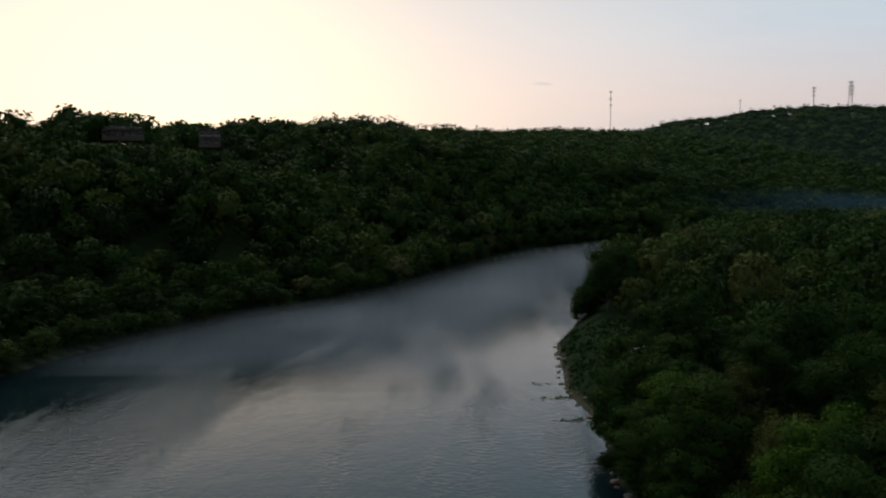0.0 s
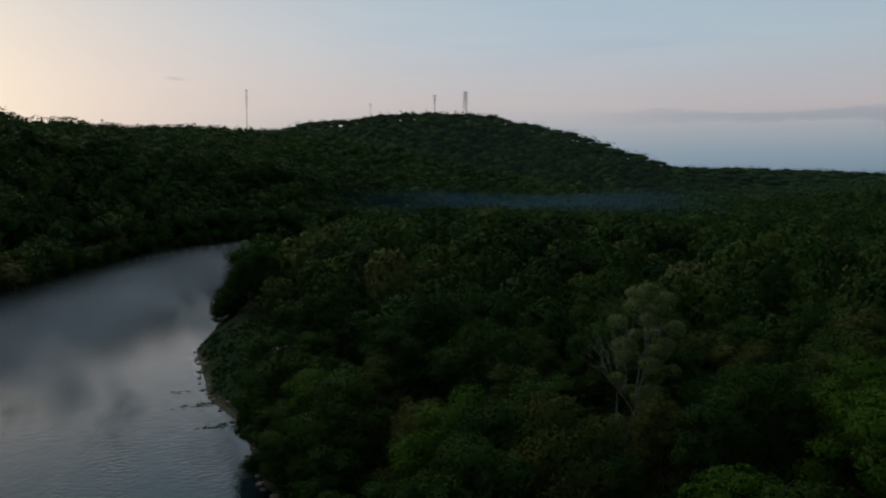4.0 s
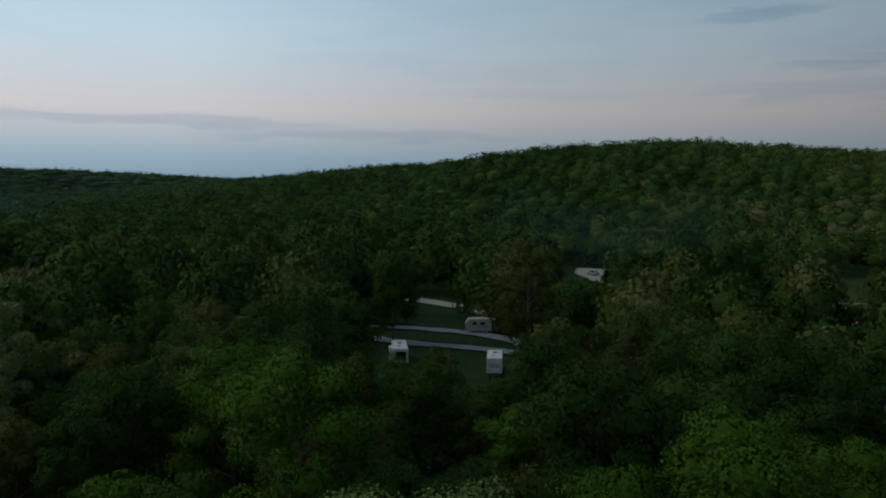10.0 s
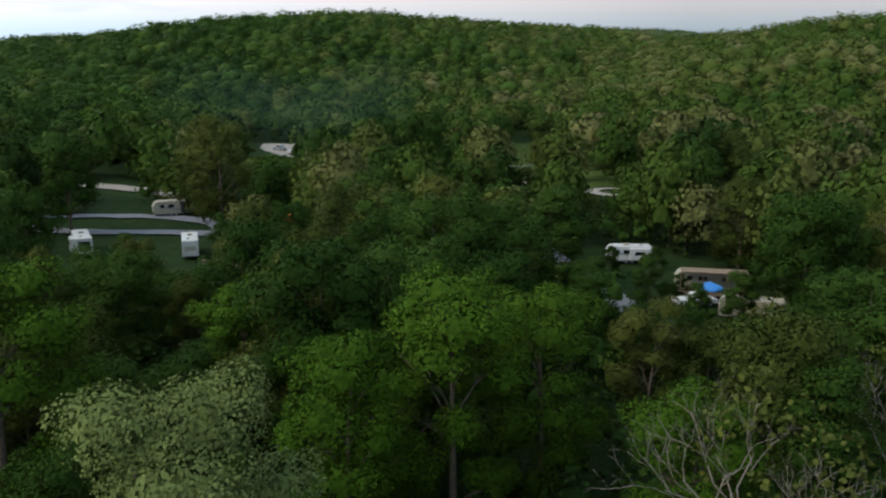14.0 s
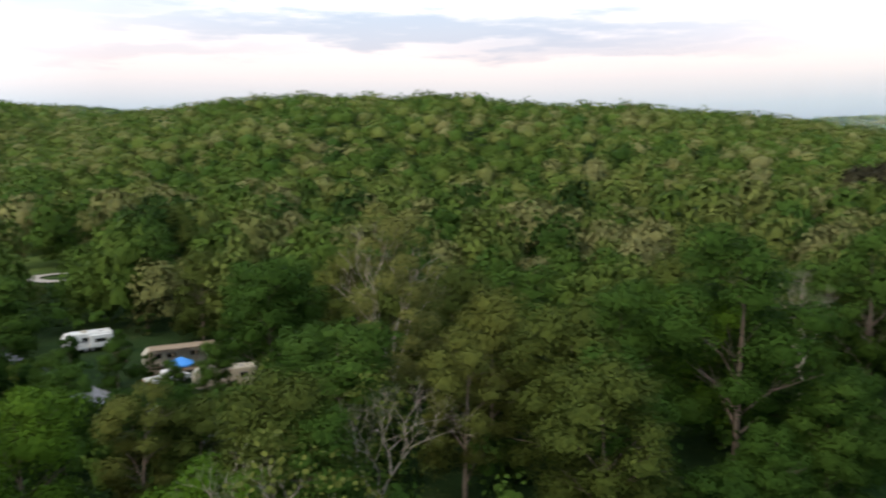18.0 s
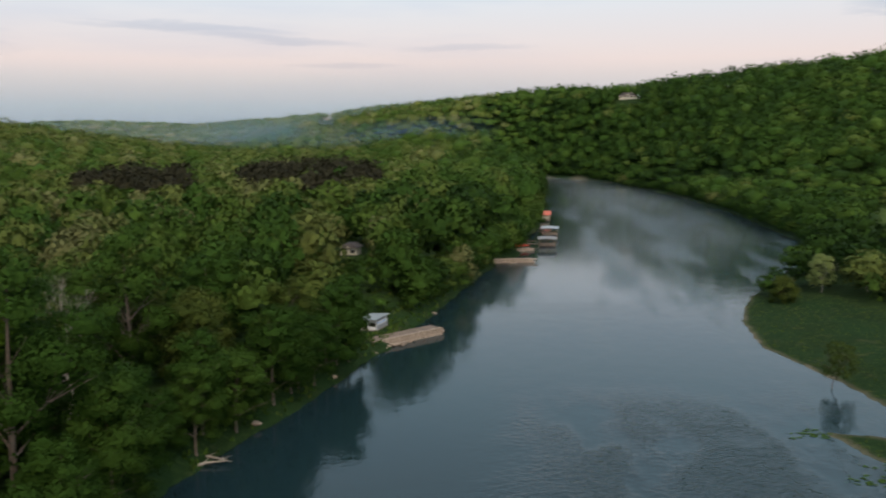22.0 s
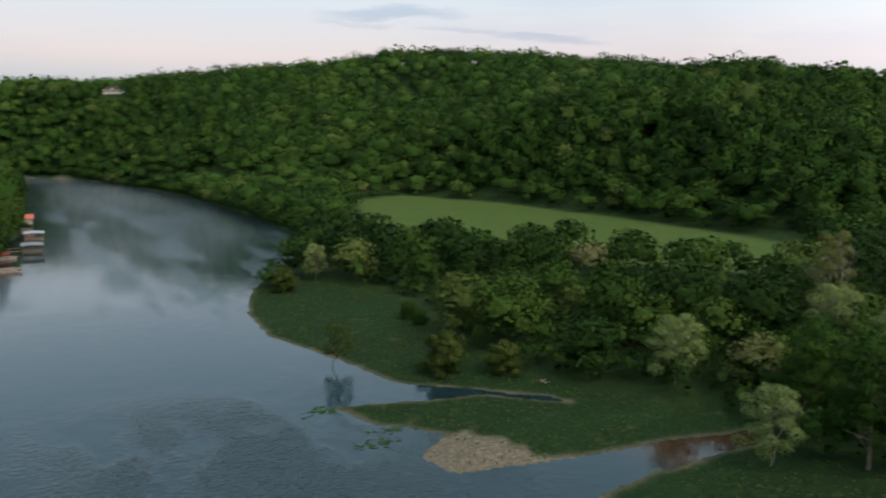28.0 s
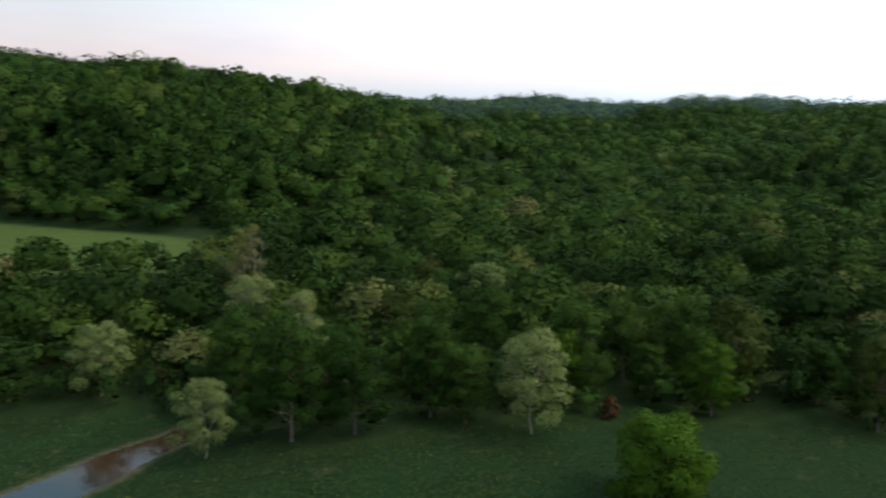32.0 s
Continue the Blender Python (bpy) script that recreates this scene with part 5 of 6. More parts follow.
put_down(vehicle("pickup_truck", "pale pickup half hidden under trees", WHITE, 5.4, (-0.6, 0.9), 1.15), 148, 34, 40, 0.3)

# orange loader with its arm half raised
loader = new("loader")
shape("body", loader, ORANGE, hulls=[([(-1.5, 0.6), (1.0, 0.6), (1.3, 1.2), (0.4, 1.5), (-1.5, 1.5)], -0.7, 0.7)], bevel=0.06)
cab = shape("cab", loader, ORANGE, blocks=[(-0.6, 0, 2.35, 1.1, 1.1, 0.08)] + [(-0.6 + a_ * 0.5, b_ * 0.5, 1.9, 0.07, 0.07, 0.9) for a_ in (-1, 1) for b_ in (-1, 1)])
shape("seat", cab, BLACK, blocks=[(-0.7, 0, 1.7, 0.5, 0.5, 0.2), (-0.95, 0, 2.0, 0.12, 0.5, 0.6)], bevel=0.04)
for sy in (-1, 1):
    shape("arm", loader, ORANGE, rods=[((-0.3, sy * 0.62, 1.5), (1.6, sy * 0.62, 1.9), 0.09), ((1.6, sy * 0.62, 1.9), (3.0, sy * 0.62, 1.2), 0.09)])
    wheel(loader, -0.9, sy * 0.85, 0.6)
    wheel(loader, 0.9, sy * 0.85, 0.42)
shape("bucket", loader, ORANGE, hulls=[([(2.8, 0.9), (3.6, 0.8), (3.3, 0.95), (3.1, 1.6), (2.9, 1.6)], -0.95, 0.95)])
tagged(put_down(loader, 157, 43, 140, 0.05), "orange loader with its bucket arm raised", "loader")

# picnic tables and posts round the pitches
def picnic_table():
    root = new("picnic_table")
    for k in range(4):
        shape("board", root, TIMBER, blocks=[(0, -0.28 + 0.19 * k, 0.76, 1.8, 0.17, 0.04)])
    for e in (-1, 1):
        shape("bench", root, TIMBER, blocks=[(0, e * 0.68, 0.45, 1.8, 0.25, 0.04)])
        shape("leg", root, TIMBER, blocks=[(e * 0.6, 0, 0.43, 0.08, 1.4, 0.08)] , rods=[((e * 0.6, -0.55, 0), (e * 0.6, -0.15, 0.74), 0.05), ((e * 0.6, 0.55, 0), (e * 0.6, 0.15, 0.74), 0.05)])
    return tagged(root, "weathered wooden picnic table on the grass", "table", "picnic tables")


pt = picnic_table()
for k, (x, y, turn) in enumerate([(126, 66, 20), (125, 48, 70), (124, -20, 100), (210, -10, 30), (230, -8, 50), (30, 160, 10)]):
    put_down(pt if k == 0 else copy_thing(pt, pose(0, 0, 0)), x, y, turn, 0.02)

lamp = new("path_lamp")
shape("post", lamp, BLACK, rods=[((0, 0, 0), (0, 0, 2.6), 0.05)])
shape("bulb", lamp, LAMP_GLOW, blocks=[(0, 0, 2.75, 0.28, 0.28, 0.3)], bevel=0.08, label="lit warm bulb")
tagged(put_down(lamp, 58.5, 101, 0, 0), "lit warm path lamp on a black post", "lamp")

# ---- river front ----
shed = new("boat_shed")
shape("floor", shed, CONCRETE, blocks=[(0, 0, 0.15, 6.2, 4.6, 0.3)])
shape("back_wall", shed, WHITE, blocks=[(-3.0, 0, 1.4, 0.15, 4.4, 2.4)])
shape("side_wall", shed, WHITE, blocks=[(0, 2.15, 1.45, 6.0, 0.15, 2.5)])
w_ = shape("front_wall", shed, WHITE, blocks=[(1.6, -2.15, 0.55, 2.8, 0.15, 0.9), (1.6, -2.15, 2.45, 2.8, 0.15, 0.5)])
for cx in (-2.9, -0.9, 0.2, 3.0):
    shape("post", shed, WHITE, blocks=[(cx, -2.15, 1.45, 0.16, 0.16, 2.5)])
shape("roof", shed, TIN, hulls=[([(-3.5, 2.6), (3.6, 2.95), (3.6, 3.05), (-3.5, 2.7)], -2.7, 2.6)], label="pale tin roof")
sg = shape("sign", shed, WHITE, blocks=[(3.08, 0, 1.75, 0.06, 3.6, 0.9)], label="white board with illegible blue lettering")
for k in range(9):
    shape("lettering", sg, BLUE, blocks=[(3.12, -1.5 + 0.36 * k, 1.78, 0.02, 0.24, 0.42 - 0.08 * (k % 3))])
shape("end_wall", shed, GREY, blocks=[(3.0, 0, 1.4, 0.12, 4.2, 2.3)])
put_down(shed, 34.9, -142.6, 168, 0.0, 1.15)
shed.scale = (0.55, 1.15, 0.74)
tagged(shed, "white open-fronted boat shed with tin roof", "shed")


def stone_landing(x0, y0, x1, y1, depth, top, name, label, courses=4):
    """A bank terrace held by a wall of squared stones, with broken rock at its foot."""
    root = new(name)
    L = math.hypot(x1 - x0, y1 - y0)
    shape("terrace", root, EARTH, hulls=[([(0, top - 0.9), (L, top - 0.9), (L, top - 0.12), (0, top - 0.12)], 0.2, depth)], label="worn concrete terrace")
    rng = np.random.RandomState(int(L * 10))
    for c_ in range(courses):
        z, u = top - 0.28 - c_ * 0.44, 0.0
        while u < L:
            w = rng.uniform(0.7, 1.5)
            shape("stone", root, STONE, blocks=[(u + w / 2, rng.uniform(-0.06, 0.10) - 0.12 * c_, z, w - 0.05, 0.7, 0.40)], bevel=0.05)
            u += w
    for k in range(int(L * 2.6)):
        bm = bmesh.new()
        bmesh.ops.create_icosphere(bm, subdivisions=1, radius=1)
        r = rng.uniform(0.18, 0.5)
        for v in bm.verts:
            v.co = Vector((v.co.x * r * 1.3, v.co.y * r, v.co.z * r * 0.6)) * (1 + 0.3 * rng.uniform(-1, 1)) + Vector((rng.uniform(-0.05, 0.05), 0, 0))
        me = bpy.data.meshes.new("boulder")
        o = Vector((rng.uniform(0, L * 0.62), -0.6 - abs(rng.normal(0, 0.9)), 0.08 + rng.uniform(0, 0.3)))
        for v in bm.verts:
            v.co += o
        bm.to_mesh(me)
        bm.free()
        me.materials.append(STONE)
        part("boulder", me, root)
    root.matrix_basis = pose(x0, y0, 0, 0, 0, math.degrees(math.atan2(y1 - y0, x1 - x0)))
    return tagged(root, label, "retaining wall")


stone_landing(34.5, -129.5, 22.6, -144, 3.0, 1.3, "stone_landing", "low pale stone landing wall with rubble foot", 3)
stone_landing(20.8, -233.5, 8.6, -236.5, 2.2, 1.15, "stone_landing", "pale stone bank wall below the trees", 3)
stone_landing(18, -258, 9.5, -262, 3, 0.9, "stone_landing", "broken stone landing with stored canoes", 2)


def boat_dock(label, w, d, roof_mat, roof_h, pitch, walls=False, rail=True):
    root = new("boat_dock")
    for k in range(int(w / 0.5)):
        shape("plank", root, TIMBER, blocks=[(-w / 2 + 0.25 + 0.5 * k, 0, 0.55, 0.46, d, 0.08)])
    for a_ in (-1, 1):
        shape("float", root, BLACK, blocks=[(0, a_ * d * 0.35, 0.2, w, 0.9, 0.6)], bevel=0.08)
        for b_ in (-1, 0, 1):
            shape("post", root, TIMBER, rods=[((b_ * (w / 2 - 0.15), a_ * (d / 2 - 0.15), -0.3), (b_ * (w / 2 - 0.15), a_ * (d / 2 - 0.15), roof_h), 0.09)])
        if rail:
            for z in (1.0, 1.5):
                shape("rail", root, TIMBER, blocks=[(0, a_ * (d / 2 - 0.12), z, w, 0.06, 0.1)])
    if walls:
        for a_ in (-1, 1):
            shape("wall", root, CREAM, blocks=[(0, a_ * (d / 2 - 0.3), roof_h / 2 + 0.5, w - 0.5, 0.12, roof_h - 0.9)])
            shape("wall", root, CREAM, blocks=[(a_ * (w / 2 - 0.3), 0, roof_h / 2 + 0.5, 0.12, d - 0.8, roof_h - 0.9)])
            shape("window", root, GLASS, blocks=[(w * 0.2 * a_, d / 2 - 0.22, roof_h / 2 + 0.6, 1.2, 0.06, 0.9)])
    shape("roof", root, roof_mat, hulls=[([(-w / 2 - 0.4, roof_h), (0, roof_h + pitch), (w / 2 + 0.4, roof_h), (w / 2 + 0.4, roof_h + 0.12), (0, roof_h + pitch + 0.12), (-w / 2 - 0.4, roof_h + 0.12)], -d / 2 - 0.4, d / 2 + 0.4)])
    return tagged(root, label, "dock", "boat docks")


put_down(boat_dock("dark timber boat dock with flat grey roof", 5.4, 7.0, DOCK_ROOF, 2.6, 0.25), 4.9, -273.5, 0, 0, 0)
put_down(boat_dock("timber boat dock with pale tin roof", 5.6, 7.0, TIN, 2.7, 0.2), 4.4, -306, 0, 0, 0)
put_down(boat_dock("small boathouse with red roof and cream walls", 6.2, 6.0, RED_ROOF, 2.8, 1.5, True), 7.8, -359, 90, 0, 0)
gang = new("gangway")
shape("deck", gang, TIMBER, blocks=[(0, 0, 0.8, 9.0, 1.2, 0.1)])
for sy in (-1, 1):
    shape("rail", gang, TIMBER, blocks=[(0, sy * 0.58, 1.7, 9.0, 0.05, 0.08)])
    for cx in (-4.3, 0, 4.3):
        shape("post", gang, TIMBER, rods=[((cx, sy * 0.58, 0.2), (cx, sy * 0.58, 1.72), 0.04)])
tagged(put_down(gang, 11.5, -273, 0, 0, 0), "narrow timber gangway from bank to dock", "gangway")


def canoe(label, paint):
    root = new("canoe")
    V, F = [], []
    for i, u in enumerate(np.linspace(-1, 1, 9)):
        b_ = 0.42 * math.sqrt(max(0.02, 1 - u * u * 0.98))
        rise = 0.18 * u * u
        V += [(u * 2.4, -b_, 0.42 + rise), (u * 2.4, -b_ * 0.6, 0.1 + rise * 0.5), (u * 2.4, b_ * 0.6, 0.1 + rise * 0.5), (u * 2.4, b_, 0.42 + rise)]
        if i:
            F += [(4 * i - 4 + k, 4 * i - 3 + k, 4 * i + 1 + k, 4 * i + k) for k in range(3)]
    part("hull", mesh_of("hull", V, F, paint, True), root)
    for cx in (-1.0, 0.9):
        shape("thwart", root, TIMBER, blocks=[(cx, 0, 0.40, 0.22, 0.72, 0.04)])
    return tagged(root, label, "canoe", "canoes on the bank")


for k in range(5):
    put_down(canoe("red canoe lying on the stone bank", RED) if k < 4 else canoe("cream canoe lying on the stone bank", CREAM), 12.8 + 1.1 * k, -263 - 0.5 * k, 20 + 7 * k, 0, 1.05)


# ---- buildings ----
def house(label, w, d, storeys, wall, roof_mat, windows=4, balcony=False, chimney=True, pitch=0.5, name="house"):
    """Front towards -y."""
    root = new(name)
    h = 2.8 * storeys
    wl_ = shape("wall", root, wall, blocks=[(0, 0, h / 2 - 0.6, w, d, h + 1.2)])
    top = h + d / 2 * pitch
    rf = shape("roof", root, roof_mat, hulls=[([(-w / 2 - 0.6, h), (w / 2 + 0.6, h), (w / 2 + 0.4, h + 0.2), (w / 4, top), (-w / 4, top), (-w / 2 - 0.4, h + 0.2)], -d / 2 - 0.6, d / 2 + 0.6)])
    gb = shape("gable", root, wall, hulls=[([(-w * 0.12, h), (w * 0.12, h), (0, h + w * 0.12)], -d / 2 - 0.9, -d / 2 + 1.0)])
    if chimney:
        shape("chimney", rf, STONE, blocks=[(w * 0.2, 0, top + 0.3, 0.9, 0.9, 1.8)])
    for s_ in range(storeys):
        for k in range(windows):
            cx = -w / 2 + (k + 0.5) * w / windows
            win = shape("window", root, GLASS, blocks=[(cx, -d / 2 - 0.03, 1.5 + 2.8 * s_, w / windows * 0.55, 0.06, 1.4)])
            for e in (-1, 1):
                shape("window_frame", win, WHITE, blocks=[(cx, -d / 2 - 0.05, 1.5 + 2.8 * s_ + e * 0.74, w / windows * 0.6, 0.1, 0.1)])
    if balcony:
        b_ = shape("balcony", root, TIMBER, blocks=[(0, -d / 2 - 1.2, 2.75, w * 0.9, 2.4, 0.16)])
        shape("railing", b_, WHITE, blocks=[(0, -d / 2 - 2.35, 3.7, w * 0.9, 0.06, 0.08)] + [(-w * 0.45 + q * w * 0.06, -d / 2 - 2.35, 3.25, 0.06, 0.06, 0.95) for q in range(16)])
        for cx in (-0.42, -0.14, 0.14, 0.42):
            shape("post", root, TIMBER, blocks=[(cx * w, -d / 2 - 2.2, 0.9, 0.22, 0.22, 3.8)])
    return tagged(root, label, "house")


def at_bearing(az, dist):
    return EYE[0] + dist * math.sin(radians(az)), EYE[1] + dist * math.cos(radians(az))


def hill_house(root, az, dist, z):
    x, y = at_bearing(az, dist)
    root.matrix_basis = pose(x, y, z, 0, 0, 180 - az + 180)
    return root


HILL_HOUSES = [(house("long brown ridge house with dark gabled roof", 15, 8, 1, BRICK_WALL, SHINGLE, 6, True, pitch=0.35), 338.0, 352, 2.78),
               (house("two-storey ridge house with white balcony", 8.5, 7, 2, BRICK_WALL, SHINGLE, 3, True, pitch=0.3), 343.3, 368, 2.40),
               (house("pale hilltop house above a bare slope", 15, 9, 1, CREAM, SHINGLE, 5, False), 184.4, 790, 2.28),
               (house("small white house on the far ridge", 13, 9, 2, WHITE, TIN, 4, False), 164.7, 1500, 0.95)]
for hs, az, dist, el in HILL_HOUSES:
    x, y = at_bearing(az, dist)
    hill_house(hs, az, dist, max(float(ground_z([x], [y])[0]) + 0.4, EYE[2] + dist * math.tan(radians(el))))

hut = house("small stone cabin with dark roof among trees", 6, 5, 1, CREAM, SHINGLE, 2, False, False, 0.6, "cabin")
put_down(hut, 56, -212, 175, 0.0)
hut.scale = (0.75, 0.75, 0.7)
cab2 = house("low grey-roofed building in the woods", 12, 7, 1, CREAM, TIN, 4, False, False, 0.4, "cabin")
put_down(cab2, 126, 300, 200, 2.0)


# ---- masts on the hill ----
def mast(label, height, width, decks, name="radio_mast"):
    root = new(name)
    for k in range(3):
        w = 2.094 * k
        shape("leg", root, STEEL, rods=[((width * math.cos(w), width * math.sin(w), 0), (width * 0.35 * math.cos(w), width * 0.35 * math.sin(w), height), 0.08 + 0.06 * width)])
        for q in range(10):
            u0, u1 = q / 10, (q + 1) / 10
            r0, r1 = width * (1 - 0.65 * u0), width * (1 - 0.65 * u1)
            shape("brace", root, STEEL, rods=[((r0 * math.cos(w), r0 * math.sin(w), height * u0), (r1 * math.cos(w + 2.094), r1 * math.sin(w + 2.094), height * u1), 0.08)])
    for u, r in decks:
        d_ = shape("antenna_ring", root, BLACK, rods=[((0, 0, height * u - 0.25), (0, 0, height * u + 0.25), r * 0.55)])
        for k in range(6):
            w = 1.047 * k
            shape("antenna", d_, WHITE, blocks=[(r * math.cos(w), r * math.sin(w), height * u, 0.5, 0.5, 2.2)])
    return tagged(root, label, "mast", "hill masts")


for m_, az, dist in ((mast("broad steel lattice tower with antenna decks", 47, 4.6, [(0.60, 3.6), (0.72, 3.8), (0.84, 3.8), (0.97, 3.6)]), 24.1, 1400),
                     (mast("slim steel mast with antennas at its top", 41, 1.0, [(0.70, 1.6), (0.84, 2.0), (0.97, 2.4)]), 22.05, 1390),
                     (mast("thin steel mast with one antenna", 33, 0.6, [(0.96, 1.5)]), 17.8, 1390),
                     (mast("tall thin steel mast with three antenna rings", 62, 0.55, [(0.72, 1.2), (0.84, 1.2), (0.98, 1.2)]), 9.78, 1090)):
    x, y = at_bearing(az, dist)
    put_down(m_, x, y, 20)

# ---- small things by the water ----
def driftwood(x, y, turn, length, label):
    root = new("driftwood")
    v, f = tube([(0, 0, 0.1), (length * 0.4, 0.2, 0.35), (length, -0.1, 0.5)], [0.22, 0.17, 0.05], 7)
    part("log", mesh_of("log", v, f, BARK_PALE, True), root)
    for k, (u, e) in enumerate(((0.3, 1), (0.5, -1), (0.7, 1))):
        v, f = tube([(length * u, 0.1, 0.3), (length * (u + 0.15), 0.9 * e, 0.7)], [0.08, 0.02], 5)
        part("branch", mesh_of("branch", v, f, BARK_PALE, True), root)
    root.matrix_basis = pose(x, y, 0.05, 0, 0, turn)
    return tagged(root, label, "driftwood")


driftwood(42, -80, 160, 5.5, "bleached fallen tree lying in the shallows")
driftwood(41, -77, 200, 4.0, "bleached fallen branch at the bank")
driftwood(-71, -45, 30, 3.5, "grey fallen log in the meadow grass")
driftwood(-62, -96, 80, 3.0, "grey fallen log beside the inlet")


def rock_mesh(seed, r):
    rng = np.random.RandomState(seed)
    bm = bmesh.new()
    bmesh.ops.create_icosphere(bm, subdivisions=2, radius=r)
    for v in bm.verts:
        v.co *= 1 + 0.45 * noise.noise(v.co * 1.6 / r + Vector((seed, 0, 0)))
        v.co.z *= 0.6
    me = bpy.data.meshes.new("rock")
    bm.to_mesh(me)
    bm.free()
    me.materials.append(STONE)
    return me


ROCKS = [rock_mesh(k, 1.0) for k in range(4)]
rng = np.random.RandomState(77)
rocks = along(EAST_BANK[9:17], 22.0, 0.3, 8, -0.6, 1.0).tolist() + along(EAST_BANK[21:27], 2.5, -0.2, 9, -0.8, 1.5).tolist()
for x, y in rocks:
    o = tagged(new("rock", ROCKS[rng.randint(4)]), "pale weathered rock at the water's edge", "rock", "bank rocks")
    q = rng.uniform(0.25, 0.75)
    o.matrix_basis = pose(x, y, max(0.02, float(ground_z([x], [y])[0])), 0, 0, rng.uniform(0, 360)) @ Matrix.Diagonal((q, q * 0.8, q * 0.7, 1))


def tufts(name, poly, count, size, seed, label, tone_lo=0.1, tone_hi=0.6, keep=0.6):
    """Grass and weeds: slender upright blades in clumps."""
    rng = np.random.RandomState(seed)
    poly = np.array(poly, float)
    x = rng.uniform(poly[:, 0].min(), poly[:, 0].max(), count)
    y = rng.uniform(poly[:, 1].min(), poly[:, 1].max(), count)
    d, wet = river_at(x, y)
    k = to_edge(x, y, poly)[1] & ~wet & (d > keep) & (waves(x, y, 9, seed) + rng.normal(0, 0.5, count) > -0.3)
    x, y = x[k], y[k]
    z = ground_z(x, y)
    P, T = [], []
    for b_ in range(4):
        th = rng.uniform(0, 6.28, len(x))
        s_ = size * rng.uniform(0.5, 1.5, len(x))
        w = s_ * 0.35
        ox, oy = rng.normal(0, size * 0.5, len(x)), rng.normal(0, size * 0.5, len(x))
        c_, q_ = np.cos(th) * w, np.sin(th) * w
        lx, ly = rng.normal(0, 0.35, len(x)) * s_, rng.normal(0, 0.35, len(x)) * s_
        P.append(np.stack([np.stack([x + ox - c_, y + oy - q_, z - 0.05], -1), np.stack([x + ox + c_, y + oy + q_, z - 0.05], -1),
                           np.stack([x + ox + c_ * 0.5 + lx, y + oy + q_ * 0.5 + ly, z + s_], -1), np.stack([x + ox - c_ * 0.4 + lx, y + oy - q_ * 0.4 + ly, z + s_ * 0.9], -1)], 1))
        T.append(rng.uniform(tone_lo, tone_hi, len(x)))
    P = np.concatenate(P).reshape(-1, 3)
    me = mesh_of(name, P, np.arange(len(P)).reshape(-1, 4), FOREST, tone=np.repeat(np.concatenate(T), 4))
    return tagged(new(name, me), label, "grass", kind="stuff")


tufts("meadow_grass", MEADOW, 26000, 0.14, 61, "rough green meadow grass in clumps", 0.62, 0.88)
tufts("bank_weeds", [(14, 90), (22, 90), (44, 190), (14, 190)], 3500, 0.4, 62, "dark weeds along the river bank", 0.10, 0.30)
tufts("bank_weeds", [(16, -240), (24, -240), (52, -75), (36, -75)], 5000, 0.45, 63, "green weeds along the river bank", 0.2, 0.8, 0.3)


def water_weeds(name, spots, label):
    rng = np.random.RandomState(9)
    V, F = [], []
    for cx, cy, r, n_ in spots:
        for _ in range(n_):
            x, y, s_ = cx + rng.normal(0, r), cy + rng.normal(0, r * 0.5), rng.uniform(0.08, 0.3)
            o = len(V)
            m_ = 7
            V += [(x + s_ * 1.6 * math.cos(6.283 * k / m_) * rng.uniform(0.6, 1.2), y + s_ * math.sin(6.283 * k / m_) * rng.uniform(0.6, 1.2), 0.02 + 0.05 * rng.rand()) for k in range(m_ - 1)]
            F += [(o, o + 1, o + 2, o + 3), (o, o + 3, o + 4, o + 5)]
    me = mesh_of(name, V, F, LEAF["green"])
    return tagged(new(name, me), label, "water weeds", kind="stuff")


water_weeds("water_weeds", [(16, 140, 1.6, 50), (17, 127, 1.2, 30), (14, 150, 1.0, 16), (-31, -82, 1.6, 40), (-29, -96, 1.5, 40), (-36, -86, 2, 40)], "floating mats of green river weed")


# ---- mist over the river, valley smoke, painted aerial haze ----
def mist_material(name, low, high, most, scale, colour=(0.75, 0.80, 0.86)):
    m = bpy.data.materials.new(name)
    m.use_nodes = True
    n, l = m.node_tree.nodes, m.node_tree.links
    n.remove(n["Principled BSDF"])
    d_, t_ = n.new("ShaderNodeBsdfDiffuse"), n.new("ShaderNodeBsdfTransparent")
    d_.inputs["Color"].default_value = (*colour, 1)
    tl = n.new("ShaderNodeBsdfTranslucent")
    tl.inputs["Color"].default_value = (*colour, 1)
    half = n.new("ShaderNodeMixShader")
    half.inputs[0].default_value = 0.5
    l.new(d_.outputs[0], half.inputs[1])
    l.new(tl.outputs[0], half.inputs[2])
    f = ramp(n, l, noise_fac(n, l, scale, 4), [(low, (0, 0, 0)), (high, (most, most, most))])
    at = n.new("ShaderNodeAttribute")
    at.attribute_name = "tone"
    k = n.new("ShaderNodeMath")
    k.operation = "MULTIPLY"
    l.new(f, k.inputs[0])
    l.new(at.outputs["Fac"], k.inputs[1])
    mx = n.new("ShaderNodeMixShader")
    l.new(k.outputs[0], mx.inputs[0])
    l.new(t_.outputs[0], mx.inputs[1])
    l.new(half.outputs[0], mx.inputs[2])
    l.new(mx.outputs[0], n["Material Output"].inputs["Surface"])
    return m


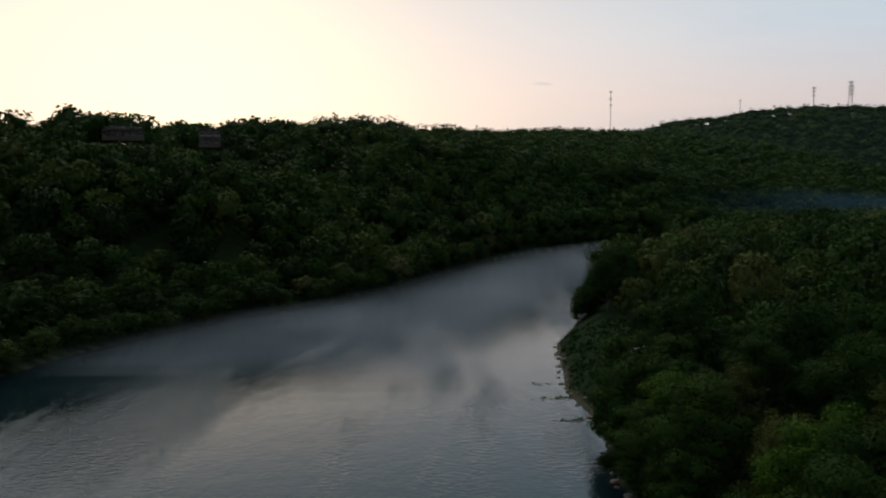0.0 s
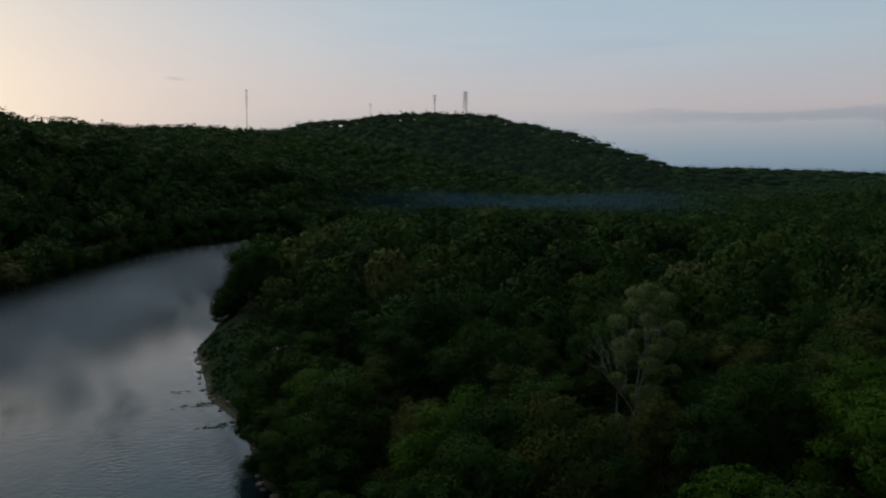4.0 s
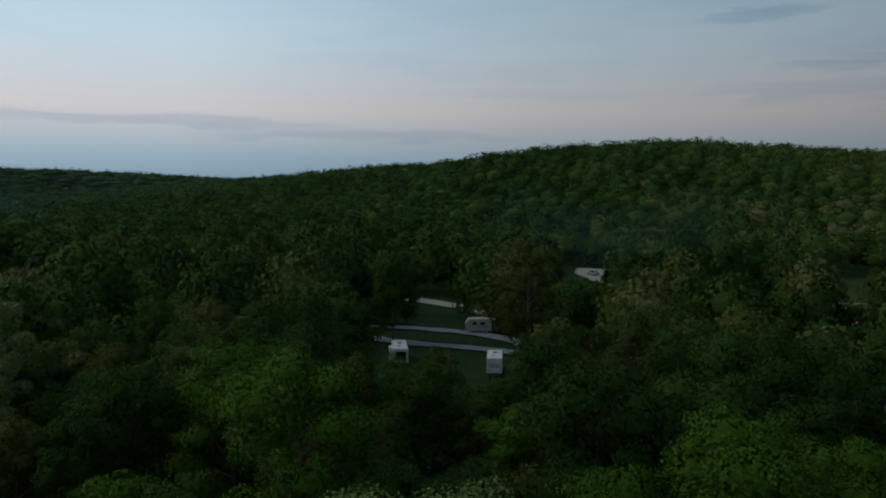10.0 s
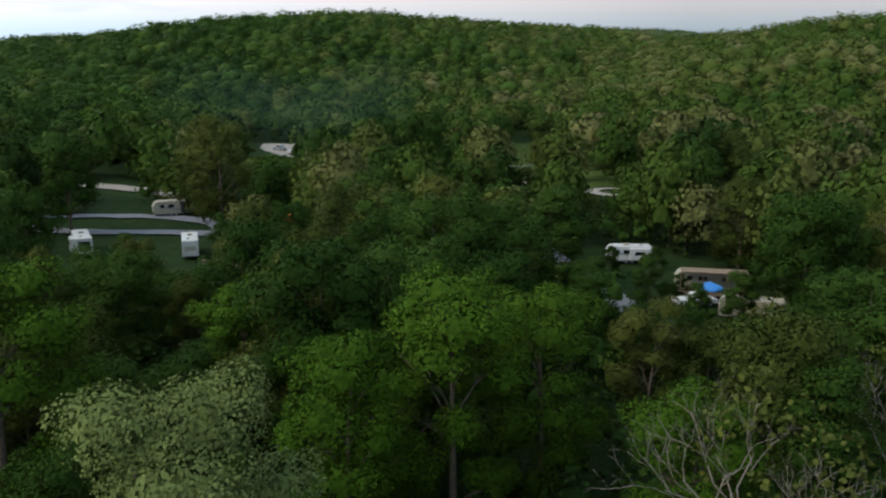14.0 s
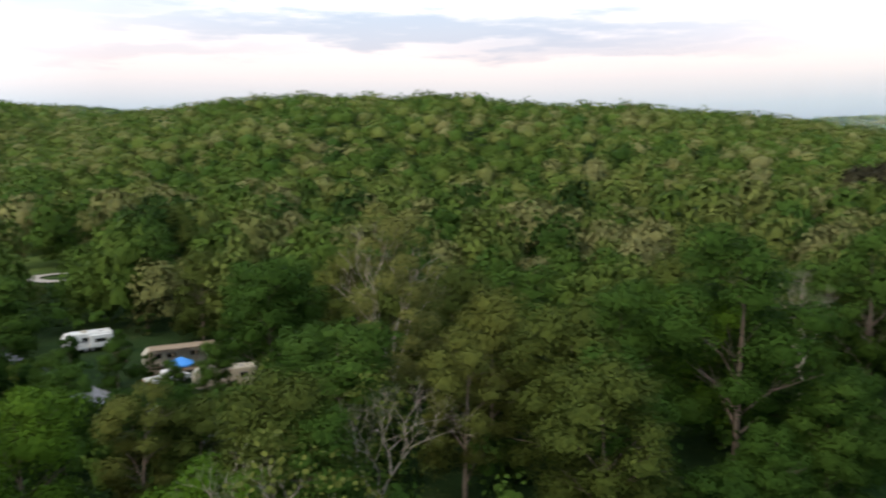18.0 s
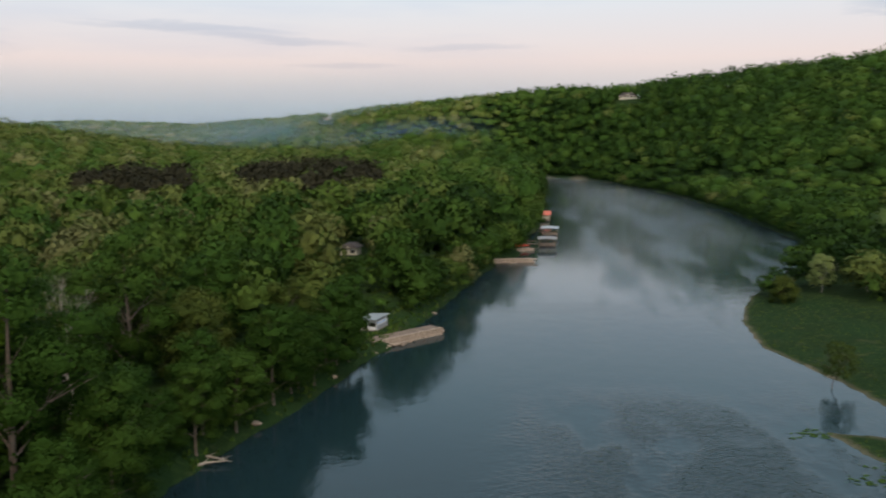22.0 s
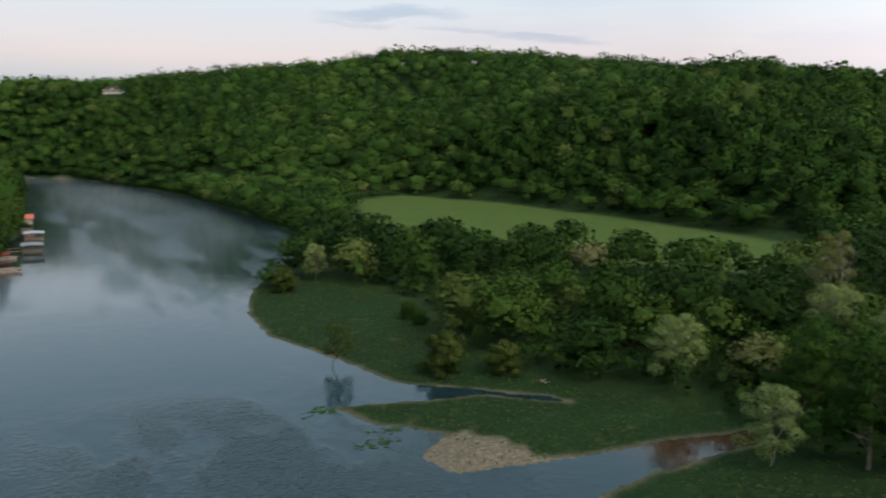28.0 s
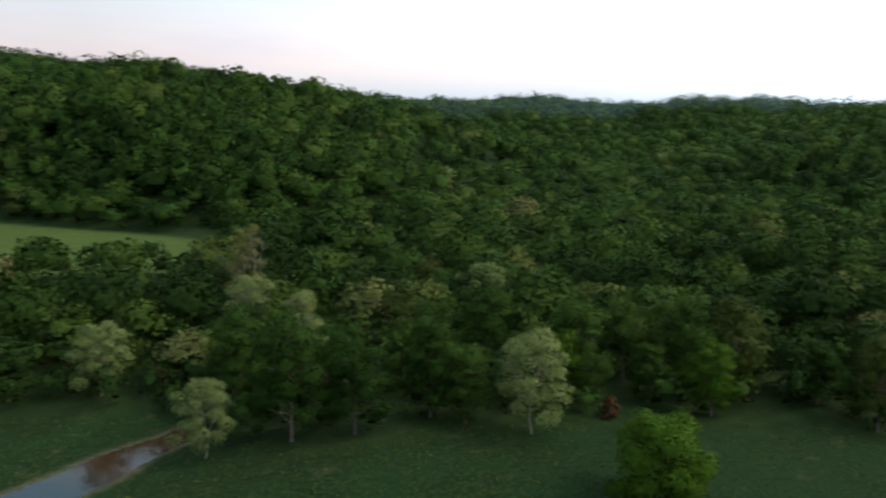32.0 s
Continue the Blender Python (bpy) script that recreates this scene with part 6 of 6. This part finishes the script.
def mist_sheet(name, x0, x1, y0, y1, z, cell, material, label, over_water=True, top=1.0):
    nx, ny = max(2, int((x1 - x0) / cell)), max(2, int((y1 - y0) / cell))
    X, Y = np.meshgrid(np.linspace(x0, x1, nx), np.linspace(y0, y1, ny), indexing="ij")
    if over_water:
        d, wet = river_at(X.ravel(), Y.ravel())
        tone = np.where(wet, step(d, 3, 26), 0.0) * step(np.hypot(X.ravel(), Y.ravel()), 110, 200)
    else:
        u, v = (X.ravel() - x0) / (x1 - x0) * 2 - 1, (Y.ravel() - y0) / (y1 - y0) * 2 - 1
        tone = step(1 - np.hypot(u, v), 0, 0.7)
    idx = np.arange(nx * ny).reshape(nx, ny)
    F = np.stack([idx[:-1, :-1], idx[1:, :-1], idx[1:, 1:], idx[:-1, 1:]], -1).reshape(-1, 4)
    Z = z + (0.5 if over_water else 3.0) * waves(X.ravel(), Y.ravel(), 80 if over_water else 200, 6 + int(z))
    keep = tone[F].max(1) > 0
    me = mesh_of(name, np.stack([X.ravel(), Y.ravel(), Z], 1), F[keep], material, True, tone=tone * top)
    ob = tagged(new(name, me), label, "mist", kind="stuff")
    ob.visible_shadow = False
    return ob


MIST = mist_material("river_mist", 0.22, 0.85, 0.36, 0.012)
mist_sheet("river_mist", -100, 300, 150, 600, 1.4, 9, MIST, "thin white mist drifting over the river")
mist_sheet("river_mist", -100, 300, 150, 600, 3.2, 9, MIST, "thin white mist drifting over the river", top=0.7)
mist_sheet("river_mist", -100, 200, -800, -170, 1.5, 9, MIST, "thin white mist drifting over the river", top=0.45)
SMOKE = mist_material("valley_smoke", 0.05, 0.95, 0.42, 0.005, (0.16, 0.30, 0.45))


def smoke_haze_bank(az0, az1, dist, z0, z1, top, label, material=None, name="valley_smoke"):
    """A long curved translucent sheet, tinted for drifting smoke and for aerial haze, that thins out at all its edges.
    """
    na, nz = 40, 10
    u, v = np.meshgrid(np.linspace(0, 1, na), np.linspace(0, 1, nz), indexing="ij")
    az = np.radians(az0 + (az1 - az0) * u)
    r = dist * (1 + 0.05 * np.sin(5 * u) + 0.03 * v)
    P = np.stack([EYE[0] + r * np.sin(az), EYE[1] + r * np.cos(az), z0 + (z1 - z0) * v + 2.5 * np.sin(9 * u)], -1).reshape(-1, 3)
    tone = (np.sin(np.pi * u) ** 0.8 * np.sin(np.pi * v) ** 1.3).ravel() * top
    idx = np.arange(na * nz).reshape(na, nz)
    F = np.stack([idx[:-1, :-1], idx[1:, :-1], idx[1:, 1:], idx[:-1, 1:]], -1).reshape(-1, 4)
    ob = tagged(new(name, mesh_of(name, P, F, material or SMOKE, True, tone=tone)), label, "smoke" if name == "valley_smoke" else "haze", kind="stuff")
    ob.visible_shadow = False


# blue-tinted translucent sheets stand in for the hazy smoke over the woods
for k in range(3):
    smoke_haze_bank(14 + 2 * k, 42 - 2 * k, 560 + 60 * k, 8, 30, 0.75, "bluish smoke lying over the valley woods")
    smoke_haze_bank(154 + 2 * k, 176 - k, 820 + 80 * k, 18, 56, 0.7, "bluish smoke lying over the far valley")
smoke_haze_bank(68, 86, 225, 15, 36, 0.22, "thin campfire smoke over the campground")
# aerial haze imitated by blue-grey translucent sheets set before the far hills
HAZE = mist_material("painted_haze", 0.0, 0.6, 0.30, 0.002, (0.34, 0.44, 0.52))
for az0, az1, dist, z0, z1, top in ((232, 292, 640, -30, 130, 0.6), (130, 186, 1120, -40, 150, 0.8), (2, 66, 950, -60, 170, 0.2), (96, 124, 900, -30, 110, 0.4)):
    smoke_haze_bank(az0, az1, dist, z0, z1, top, "thin bluish evening haze before the far hills", HAZE, "haze")
